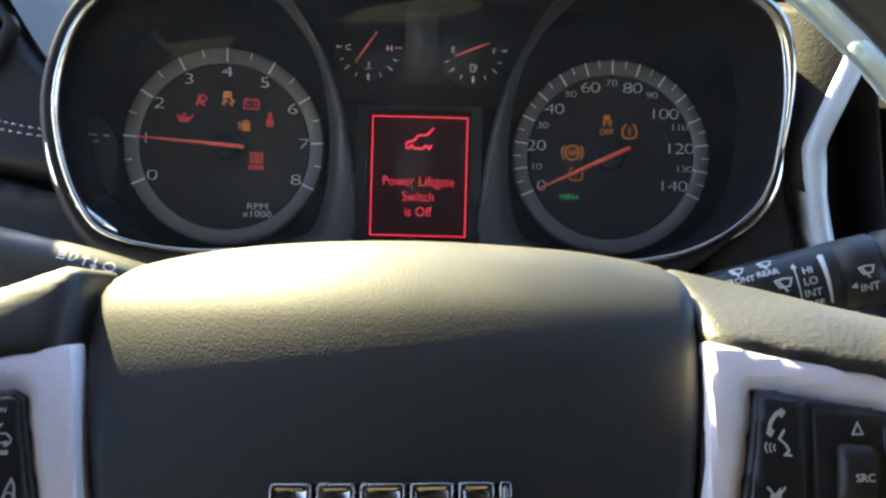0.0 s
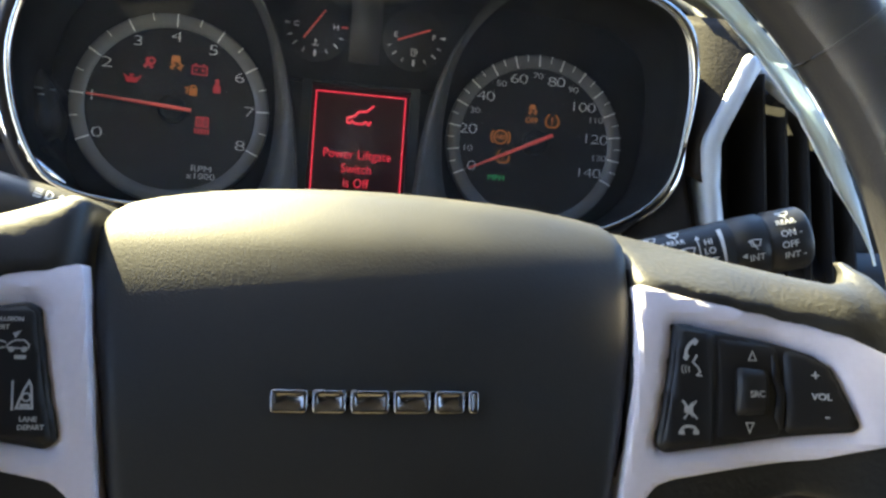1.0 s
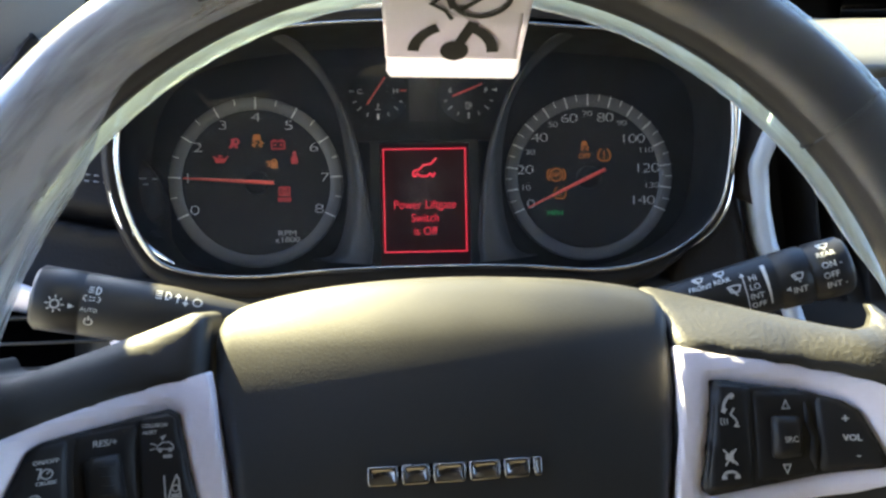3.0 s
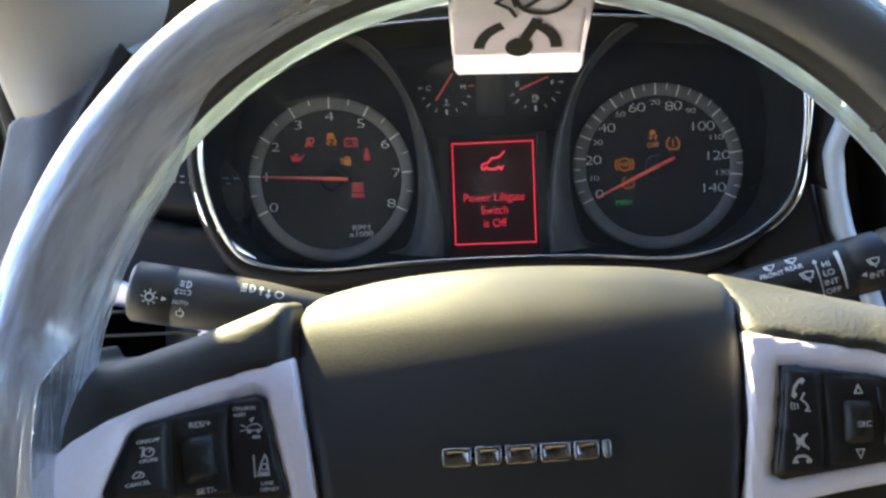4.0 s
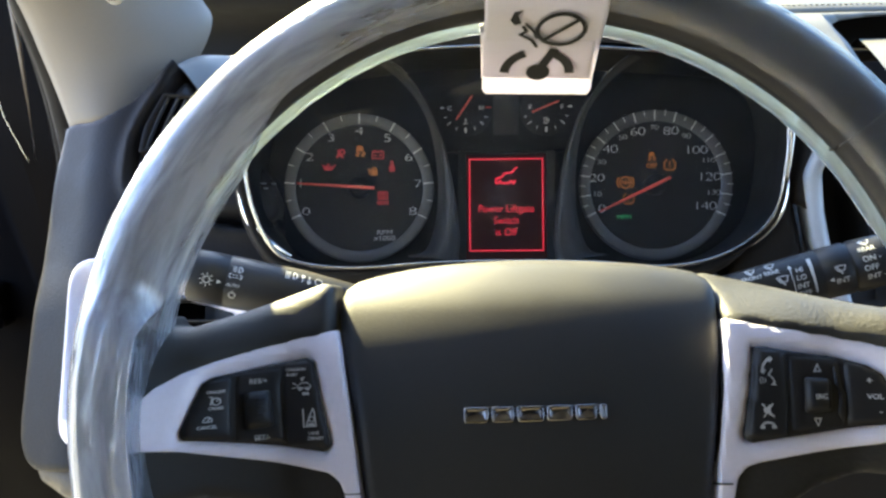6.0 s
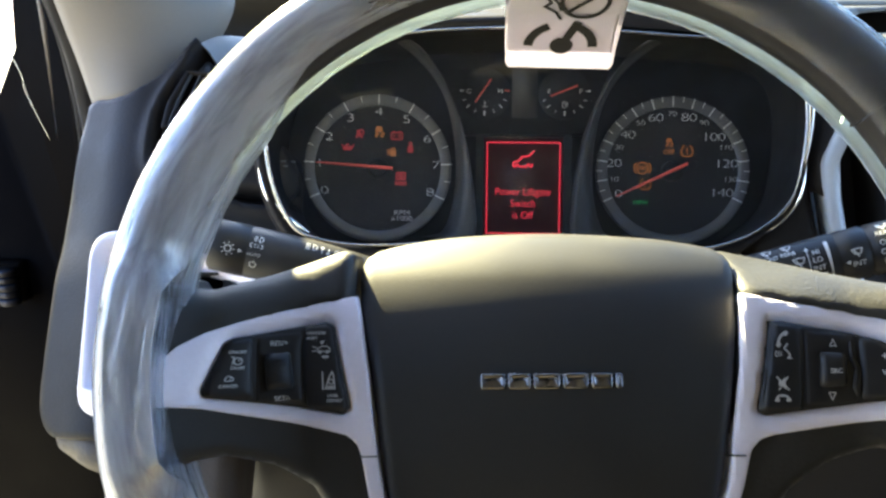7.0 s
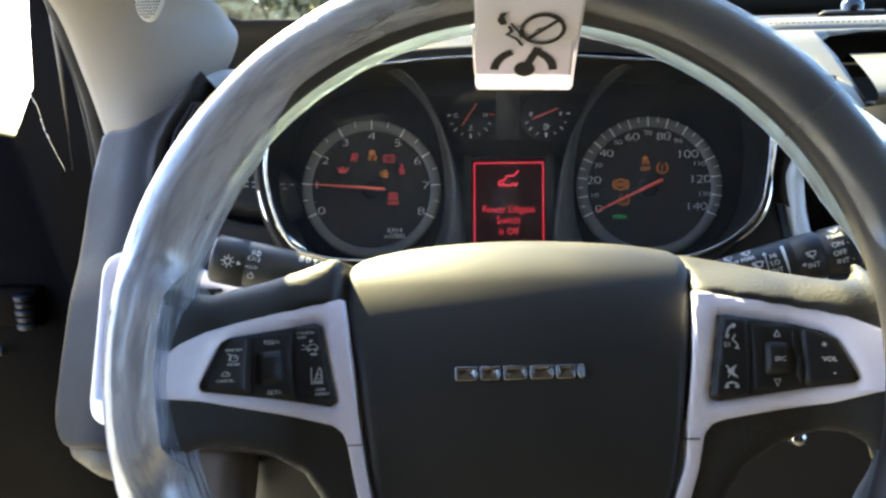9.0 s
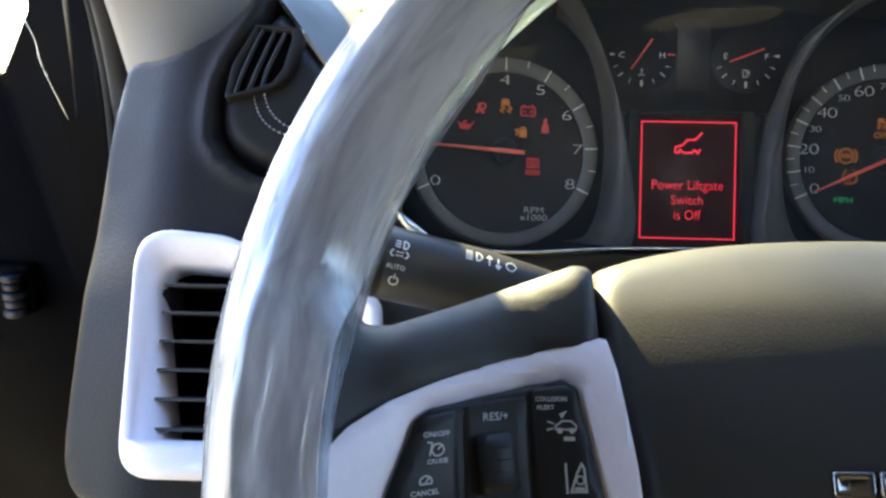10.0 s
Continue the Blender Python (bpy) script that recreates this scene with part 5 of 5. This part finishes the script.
def spoke_face(x, y):
    """Leather of the spokes, standing a little proud along the upper edge of the trim."""
    edge = 0.0318 - 0.225 * (abs(x) - 0.086)
    return hub(x, y) - 0.0005 + (0.0030 if x < 0 else 0.0040) * smoothstep((y - edge + 0.0022) / 0.0026) * smoothstep(((0.150 if x < 0 else 0.164) - abs(x)) / 0.012)


def pillow(x, y):
    """Height of the air bag cover: a nearly flat face that rolls away towards its upper edge."""
    bow = 5.5 if y > -0.0157 else 2.2
    return -0.0165 - bow * (y + 0.0157) ** 2 - 14.0 * max(0.0, y - 0.038) ** 2 - 1.0 * x * x


def mirror(pts):
    return [(-x, y) for x, y in pts][::-1]


def make_wheel():
    w = thing("steering_wheel", WHEEL, "charcoal leather steering wheel with satin silver spoke trim", "steering wheel")
    # rim: slightly oval section, faint seams
    R, r = 0.1735, 0.0143
    rows = []
    for i in range(144):
        a = 2 * math.pi * i / 144
        row = []
        for k in range(20):
            b = 2 * math.pi * k / 20
            lump = 1 + 0.012 * noise.noise(Vector((math.cos(a) * 6, math.sin(a) * 6, math.cos(b))))
            rr = R + r * lump * math.cos(b)
            row.append((rr * math.cos(a), rr * math.sin(a), 1.04 * r * lump * math.sin(b)))
        rows.append(row)
    rows.append(rows[0])
    bm = loft(rows, closed=True)
    bmesh.ops.remove_doubles(bm, verts=bm.verts[:], dist=1e-6)
    part("rim", bm, RIM_LEATHER, w, "dark leather rim")
    for deg in (38, 142, 218, 322):
        a = radians(deg)
        pts = [((R + (r + 0.0002) * math.cos(b)) * math.cos(a), (R + (r + 0.0002) * math.cos(b)) * math.sin(a), 1.04 * (r + 0.0002) * math.sin(b))
               for b in [2 * math.pi * k / 24 for k in range(24)]]
        part("rim_seam", tube(pts, 0.0006, 5, True), RIM_LEATHER, w)
    # spokes
    left = mm([(-87, 52), (-92, 53), (-108, 47.5), (-127, 41), (-146, 35), (-155, 35), (-162, 42), (-167, 30), (-167, -34), (-160, -52), (-158, -42), (-150, -37),
               (-138, -36), (-120, -42), (-104, -53), (-96, -66), (-86, -110), (-66, -112), (-76, -64), (-80, -5), (-86.5, 30)])
    right = mirror(left)
    at = right.index((0.162, 0.042))
    right[at - 1:at + 2] = mm([(171, 30), (168.5, 43), (165.3, 37.5), (161, 33.5)]) + [(0.155, 0.0328)]
    right = [(0.0825, 0.0535) if p == (0.087, 0.052) else (0.082, 0.030) if p == (0.0865, 0.030) else p for p in right]
    for pts, mat, depth in ((left, LEATHER, 0.03), (right, CREASED, 0.009)):
        part("spoke", slab(rounded(pts, 0.006), depth, 0.005, spoke_face, 0.003), mat, w)
    # silver trim with a window for the switches
    trim = [mm([(-85, 31.5), (-104, 27.8), (-119.5, 24.2), (-133, 20.3), (-144, 16.3), (-153, 11), (-159, 4.5), (-163.5, -3), (-167.5, -11.3), (-144.5, -14.8),
                (-130, -18.8), (-107, -24.5), (-88, -29), (-83.5, -32.5), (-81.5, -38), (-77, -66), (-66, -110), (-60, -110), (-71, -64), (-75, -36), (-78.2, -4), (-82.5, 22)]),
            mm([(86.5, 30.8), (102, 26.8), (118, 24), (137.3, 19.8), (152, 15.4), (164, 9), (174, 4), (172, -16), (160, -18.2), (141.8, -23.2), (117, -26.3), (94.5, -29.8),
                (88.8, -31.6), (85, -36.3), (82, -52), (78, -66), (66, -110), (60, -110), (71, -66), (76.2, -51.6), (78.5, -28.2), (82.5, 0), (84.8, 19.5)])]
    for side, (t, pd) in enumerate(zip(trim, (LEFT_PAD, RIGHT_PAD))):
        tp = part("spoke_trim", slab(rounded(t, [0.0015 if i in (0, 8) else 0.006 for i in range(len(t))] if side == 0 else [0.0015] + [0.006] * (len(t) - 1)), 0.010, 0.0007,
                                     trim_face, 0.0022), SILVER, w, "satin silver trim")
        tp.data.set_sharp_from_angle(angle=radians(20))
        part("switch_recess", slab(rounded(pd, 0.003), 0.005, 0.0005, lambda x, y: hub(x, y) + 0.0027, 0.003), BLACK, tp, "black switch panel")
        sx = -1 if side == 0 else 1
        gap = [(sx * px, py) for px, py in mm([(74.5, -38.1), (82.5, -38.1), (82.5, -38.6), (74.5, -38.6)])]
        part("trim_gap", slab(gap, 0.003, 0.0001, lambda x, y: hub(x, y) + 0.0030, 0), MATT, tp)
    # air bag cover
    cover = mm([(-83.5, 50), (-62, 57.5), (-31, 61), (6, 61.5), (43, 59), (66, 56), (86, 49.5), (86.6, 30), (81.2, -5), (76.4, -37), (71, -66), (58.5, -110), (30, -128), (-30, -128),
                (-58, -110), (-70, -66), (-74, -37), (-78, -5), (-84.5, 30)])
    part("airbag_cover", slab(smooth_loop(cover, 3), 0.0, 0.0060, pillow, 0.0016, floor_z=-0.085), LEATHER, w, "charcoal grained airbag cover")
    part("hub_core", prism(rounded(mm([(-82, 48), (82, 48), (72, -66), (40, -150), (-40, -150), (-72, -66)]), 0.01), -0.105, -0.062), MATT, w)
    # maker's badge as plain blocks
    plate = part("badge_plate", slab(rounded(mm([(-30.5, -10.6), (33.0, -10.6), (33.0, -1.6), (-30.5, -1.6)]), 0.0015), 0.002, 0.0006,
                                     lambda x, y: pillow(x, y) + 0.0003, 0.006), GLOSS_BLACK, w)
    x = -0.0292
    for wd in (10.6, 9.6, 11.2, 10.8, 9.0, 3.2):
        x1 = x + wd * 0.001
        o = rounded([(x, -0.0094), (x1, -0.0094), (x1, -0.0028), (x, -0.0028)], 0.0012, 3)
        m = Vector(((x + x1) / 2, -0.0061))
        ring = []
        for f, h in ((0.0, 0.0), (0.0, 0.0014), (0.0005, 0.0018), (0.0012, 0.0018), (0.0016, 0.0013)):
            ring.append([(p[0] + (m.x - p[0]) * min(0.9, f / max(abs(x1 - x) / 2, 1e-6)), p[1] + (m.y - p[1]) * f / 0.0034, pillow(p[0], p[1]) + h) for p in o])
        bm = loft(ring, closed=True)
        bmesh.ops.holes_fill(bm, edges=[e for e in bm.edges if e.is_boundary], sides=0)
        part("badge_block", bm, DARK_CHROME, plate, "plain chrome badge block")
        x = x1 + 0.0012
    make_switches(w)


def on_hub(me, lift=0.0045):
    for v in me.vertices:
        v.co.z += hub(v.co.x, v.co.y) + lift
    return me


def make_switches(w):
    lift = 0.0030

    def press(name, pts, h, label="", r=0.0006, corner=0.0015):
        return part(name, slab(rounded(mm(pts), corner), 0.004, r, lambda x, y: hub(x, y) + lift + h, 0.003), BLACK, w, label)

    def text(t, s, x, y, h=0.0007):
        link("switch_lettering", on_hub(words(t, s, x * 0.001, y * 0.001, 0, bold=0.00004), lift + h + 0.0003), PRINT, w)

    def shape(name, bm, h=0.0007, dx=0.0, dy=0.0):
        me = bpy.data.meshes.new("print")
        bm.transform(pose(dx * 0.001, dy * 0.001, 0))
        bm.to_mesh(me)
        bm.free()
        link(name, on_hub(me, lift + h + 0.0003), PRINT, w)

    T = 0.00042
    # driver's side: cruise and lane keeping
    press("switch_button", [(-136.5, 10.3), (-133.6, 12.4), (-127, 13.6), (-126, -13.0), (-142.6, -9.8), (-143.2, -7.5)], 0.0006)
    press("switch_button", [(-106.4, 17.4), (-97.6, 18.9), (-94.8, 17), (-87.6, -17.2), (-89.6, -18.9), (-104.4, -16.4), (-106.4, -8), (-107.4, 8)], 0.0006)
    press("rocker_bed", [(-126.4, 13.7), (-107.2, 17.2), (-108.2, 8), (-107.2, -8), (-105.2, -16.2), (-125.4, -13.3)], 0.0001)
    press("scroll_switch", [(-121.8, 6.6), (-112, 7.2), (-110, -8.2), (-120.6, -8.9)], 0.0042, "raised ribbed scroll switch", 0.0018, 0.002)
    for k in range(4):
        y = -0.0052 + 0.003 * k
        bm = box(-0.1200, -0.1125, -0.0002, 0.0002, 0, 0.0003)
        bm.transform(pose(0, y, hub(-0.116, y) + lift + 0.0042))
        part("rib", bm, BLACK, w)
    text("RES/+", 0.0029, -116.6, 11.0, 0.0002)
    text("SET/-", 0.0029, -114.8, -12.6, 0.0002)
    for t, s, x, y in (("ON/OFF", 0.0018, -131.8, 7.8), ("CRUISE", 0.0016, -131.6, 1.2), ("CANCEL", 0.0018, -134.6, -6.2), ("COLLISION", 0.0017, -101.4, 15.2),
                       ("ALERT", 0.0017, -103.0, 13.0), ("LANE", 0.0019, -93.4, -11.8), ("DEPART", 0.0019, -92.6, -14.0)):
        text(t, s, x, y)
    bm = stroke(bmesh.new(), arc(-0.1358, 0.0048, 0.0015, 0, 330, 10), T, 0, 0.0001, True)
    stroke(bm, mm([(-138.4, 6.8), (-137.2, 6.6), (-137.8, 3.4)]), T, 0, 0.0001)
    stroke(bm, mm([(-135.8, 4.8), (-134.8, 6.0)]), T, 0, 0.0001)
    shape("cruise_symbol", bm, dx=4.3, dy=-0.8)
    bm = stroke(bmesh.new(), arc(-0.1384, -0.0052, 0.0015, -10, 190, 9), T, 0, 0.0001)
    stroke(bm, mm([(-138.4, -5.2), (-137.6, -4.2)]), T, 0, 0.0001)
    stroke(bm, mm([(-139.9, -5.6), (-136.9, -5.6)]), T, 0, 0.0001)
    shape("cancel_symbol", bm, dx=4.0, dy=1.6)
    bm = stroke(bmesh.new(), mm([(-102.4, 7.6), (-100.6, 8.9), (-98.2, 8.9), (-96.8, 7.6), (-97.0, 6.6), (-102.4, 6.8)]), T, 0, 0.0001, True)
    stroke(bm, mm([(-104.6, 8.8), (-102.8, 8.2)]), T, 0, 0.0001)
    stroke(bm, mm([(-104.8, 6.6), (-103.0, 7.0)]), T, 0, 0.0001)
    prism(mm([(-101.4, 10.8), (-99.2, 11.6), (-100.6, 9.4)]), 0, 0.0001, bm)
    prism(arc(-0.1013, 0.0064, 0.0008, 0, 330, 8), 0, 0.0001, bm)
    prism(arc(-0.0980, 0.0064, 0.0008, 0, 330, 8), 0, 0.0001, bm)
    bar(bm, -0.0988, 0.0043, 0.0030, 0.0011, 0, 0.0001)
    shape("collision_symbol", bm, dx=2.0, dy=0.6)
    bm = stroke(bmesh.new(), mm([(-99.8, -0.6), (-99.4, -8.6)]), 0.0006, 0, 0.0001)
    stroke(bm, mm([(-98.4, -8.0), (-96.8, -3.2), (-95.6, -0.8), (-94.9, -2.0), (-94.3, -8.0)]), 0.0006, 0, 0.0001, True)
    stroke(bm, arc(-0.0960, -0.0050, 0.0011, 0, 330, 8), T, 0, 0.0001, True)
    bar(bm, -0.0962, -0.0072, 0.0026, 0.0008, 0, 0.0001)
    shape("lane_symbol", bm, dx=1.8, dy=-0.8)
    # passenger's side: telephone and sound
    press("switch_button", [(96.8, 17.4), (108.8, 15.2), (106.2, -18.8), (90.9, -20.4), (89.8, -18.6)], 0.0006)
    press("switch_button", [(131.5, 11.2), (140, 8.3), (144.5, 4.8), (151.2, -12.0), (149.6, -13.2), (130.6, -15.8)], 0.0006, corner=0.0025)
    press("rocker_bed", [(109.5, 15.2), (130.6, 11.4), (129.6, -15.8), (107.0, -18.6)], 0.0001)
    press("pad_switch", [(114.6, 5.2), (125.0, 4.4), (124.2, -9.2), (113.4, -9.8)], 0.0032, "raised square switch", 0.0016, 0.002)
    press("switch_guard", [(127.2, 10.6), (129.6, 5), (129.2, 1.8), (130.8, -2.6), (129.4, -15.6), (127, -10), (128.2, -3), (126.8, 2)], 0.0012)
    text("SRC", 0.0028, 119.6, -2.8, 0.0033)
    text("VOL", 0.0030, 141.2, -3.5)
    text("+", 0.0044, 139.8, 3.0)
    text("-", 0.0044, 142.6, -9.4)
    shape("arrow", stroke(bmesh.new(), mm([(119.0, 7.4), (121.6, 7.4), (120.6, 10.2)]), T, 0, 0.0001, True), 0.0002)
    shape("arrow", stroke(bmesh.new(), mm([(117.2, -12.0), (119.8, -12.0), (118.4, -15.0)]), T, 0, 0.0001, True), 0.0002)
    bm = stroke(bmesh.new(), smooth_loop(mm([(100.6, 8.2), (101.4, 10.6), (103.2, 12.6), (104.6, 13.2)]), 4, False), 0.0010, 0, 0.0001)
    bar(bm, 0.1009, 0.0080, 0.0020, 0.0015, 0, 0.0001, 0.9)
    bar(bm, 0.1043, 0.0127, 0.0020, 0.0015, 0, 0.0001, 0.9)
    stroke(bm, mm([(104.6, 8.6), (103.0, 6.4), (104.6, 4.8), (105.2, 3.4), (104.2, 2.4), (105.8, 2.2)]), 0.0006, 0, 0.0001)
    for k in (0, 1, 2):
        stroke(bm, [(0.1025 - 0.0008 * k + x, 0.0042 + y) for x, y in arc(0, 0, 0.0011 + 0.0003 * k, 130, 230, 5)], 0.00035, 0, 0.0001)
    shape("talk_symbol", bm, dx=-3.2, dy=0.2)
    bm = prism(mm([(98.4, -7.0), (99.6, -7.0), (101.2, -5.4), (101.2, -10.4), (99.6, -8.9), (98.4, -8.9)]), 0, 0.0001)
    stroke(bm, mm([(97.8, -5.2), (102.6, -10.8)]), 0.0006, 0, 0.0001)
    stroke(bm, mm([(98.2, -10.8), (102.4, -5.2)]), 0.0005, 0, 0.0001)
    stroke(bm, smooth_loop(mm([(97.0, -14.8), (98.0, -13.4), (99.8, -13.0), (101.6, -13.4), (102.6, -14.8)]), 4, False), 0.0009, 0, 0.0001)
    bar(bm, 0.0975, -0.0149, 0.0019, 0.0012, 0, 0.0001)
    bar(bm, 0.1022, -0.0149, 0.0019, 0.0012, 0, 0.0001)
    shape("mute_symbol", bm, dx=-2.0, dy=0.0)


make_wheel()


# ---------- clear cover on the rim, with its tag ----------
def make_cover():
    cv = thing("wheel_cover", WHEEL, "clear creased plastic sleeve wrapped round the rim", "wheel cover")
    R = 0.1728
    sec = smooth_loop(mm([(-4, -17.6), (4, -16.6), (10, -12.8), (14.6, -7), (15.6, 0), (14.0, 8.6), (7.5, 15.6), (0, 17.2), (-8, 14.8), (-12.6, 9.4)]), 4, False)
    reach = smooth_loop(mm([(-12.6, 9.4), (-16.4, 0), (-16.4, -9), (-15.8, -17)]), 4, False)[1:]
    rows = []
    n = 180
    for i in range(n):
        a = 2 * math.pi * i / n
        row = []
        near = abs(((a + math.pi / 2) % math.pi) - math.pi / 2)
        more = smoothstep((0.95 - near) / 0.3) if math.cos(a) < 0 else 0.0
        for k, (dr, dz) in enumerate(sec + [(-0.0126 + (p[0] + 0.0126) * more - 1e-5 * i, 0.0094 + (p[1] - 0.0094) * more - 1e-5 * i) for i, p in enumerate(reach, 1)]):
            wob = 1 + 0.02 * noise.noise(Vector((math.cos(a) * 9, math.sin(a) * 9, k * 0.16)))
            flap = 1.0 if dz > -0.015 else 1 + 0.03 * noise.noise(Vector((math.cos(a) * 22, math.sin(a) * 22, 4.0)))
            lift = smoothstep((0.33 - near) / 0.13) if (dr < 0.004 and dz > -0.012) else 0.0
            rr = R + dr * wob * flap
            row.append((rr * math.cos(a), rr * math.sin(a), dz * wob * (1 - lift) + lift * 0.0235))
        rows.append(row)
    rows.append(rows[0])
    bm = loft(rows)
    bmesh.ops.remove_doubles(bm, verts=bm.verts[:], dist=1e-6)
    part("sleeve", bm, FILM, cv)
    # gathered hem of the sleeve behind the inner edge of the rim
    rows = []
    for i in range(225):
        a = 0.235 + (2 * math.pi - 0.455) * i / 224
        g = 0.0005 * noise.noise(Vector((math.cos(a) * 40, math.sin(a) * 40, 2.0)))
        w = 0.12 + 0.88 * smoothstep(min(i, 224 - i) / 9)
        rows.append([((R - 0.006 + (dr + 0.006) * w + g) * math.cos(a), (R - 0.006 + (dr + 0.006) * w + g) * math.sin(a), -0.018 + (dz + 0.018) * w) for dr, dz in mm([(-5.0, -18.6), (-9.0, -19.6), (-12.0, -19.0), (-13.2, -17.4), (-12.9, -16.6), (-10.5, -17.2), (-5.0, -17.6)])])
    bm = loft(rows, closed=True)
    bmesh.ops.remove_doubles(bm, verts=bm.verts[:], dist=1e-6)
    part("hem", bm, HEM, cv, "milky gathered plastic hem")
    # white tag folded over the top of the rim, leaning back at its lower edge
    prof = smooth_loop(mm([(194, 4), (190, 15), (180, 21.5), (168, 20.5), (158, 11), (153, -4), (147.5, -19), (142.5, -30), (136.6, -36)]), 5, False)
    xs = [-0.0158, -0.0140, -0.008, 0.009, 0.026, 0.0320, 0.0338]
    rows = []
    for i, (y, z) in enumerate(prof):
        u = i / (len(prof) - 1)
        end = max(0.0, (u - 0.955) / 0.045)
        row = []
        for x in xs:
            cut = 0.0018 * end if (x < -0.0139 or x > 0.0319) else 0.0
            x2 = x + (0.0018 * end if x < -0.0150 else (-0.0018 * end if x > 0.033 else 0))
            row.append((x2 + 0.004 * (1 - u), y - 0.055 * x, z))
        rows.append(row)
    tag = part("tag", thicken(loft(rows), 0.0007), TAG_WHITE, cv, "white plastic hang tag with black pictograms")
    flap = smooth_loop(mm([(194, 3), (190, -10), (180, -19.5), (168, -18.5), (158, -10), (153.0, -7.2), (147.0, -21.8), (142.9, -30.0)]), 5, False)
    part("tag_back", thicken(loft([[(x * 0.98 - 0.0002, y - 0.055 * x, z) for x in xs] for y, z in flap]), 0.0007), TAG_WHITE, cv, "white back flap of the tag")
    P = [Vector(p) for p in prof]
    ln = [0.0]
    for a, b in zip(P, P[1:]):
        ln.append(ln[-1] + (b - a).length)
    total = ln[-1]

    def lay(bm):
        """Lays flat print on the tag; y counts up from its lower edge."""
        bmesh.ops.subdivide_edges(bm, edges=[e for e in bm.edges if e.calc_length() > 0.003], cuts=2)
        me = bpy.data.meshes.new("print")
        bm.to_mesh(me)
        bm.free()
        for v in me.vertices:
            s = total - v.co.y - 0.0022
            i = max(0, min(len(P) - 2, max(j for j in range(len(ln)) if ln[j] <= max(s, 0))))
            u = (s - ln[i]) / max(ln[i + 1] - ln[i], 1e-9)
            p = P[i].lerp(P[i + 1], u)
            t = (P[i + 1] - P[i]).normalized()
            nrm = Vector((-t.y, t.x))
            if nrm.y < 0:
                nrm = -nrm
            x = v.co.x + 0.009 + 0.004 * (1 - s / total)
            q = p + nrm * (0.0009 + v.co.z)
            v.co = (x, q.x - 0.055 * x, q.y)
        return me

    bm = stroke(bmesh.new(), arc(0.0070, 0.0390, 0.0098, 0, 354, 40), 0.0019, 0, 0.0001, True)
    stroke(bm, [(0.0008, 0.0325), (0.0135, 0.0455)], 0.0019, 0, 0.0001)
    link("ban_symbol", lay(bm), INK, tag)
    bm = stroke(bmesh.new(), arc(-0.0005, 0.0098, 0.0145, 178, 115, 14), 0.0042, 0, 0.0001)
    link("scale_arc", lay(bm), INK, tag)
    bm = stroke(bmesh.new(), arc(-0.0005, 0.0098, 0.0145, 62, 2, 14), 0.0042, 0, 0.0001)
    link("scale_arc", lay(bm), INK, tag)
    bm = bmesh.new()
    prism(arc(0.0, 0.0108, 0.0052, 0, 345, 20), 0, 0.0001, bm)
    stroke(bm, [(0.0, 0.0108), (0.0045, 0.0225), (0.0058, 0.0262)], 0.0040, 0, 0.0001)
    link("pointer_symbol", lay(bm), INK, tag)
    bm = bmesh.new()
    prism(mm([(-14.5, 45.5), (-13.0, 49.5), (-9.5, 50.5), (-11.2, 48.0), (-9.8, 43.2), (-12.5, 42.2)]), 0, 0.0001, bm)
    stroke(bm, mm([(-9.0, 41.5), (-7.2, 38.0), (-9.5, 35.5), (-4.5, 32.0), (-2.0, 27.5)]), 0.0014, 0, 0.0001)
    stroke(bm, mm([(-8.0, 43.5), (-4.0, 37.5), (-2.5, 33.0)]), 0.0012, 0, 0.0001)
    link("smoke_symbol", lay(bm), INK, tag)


make_cover()
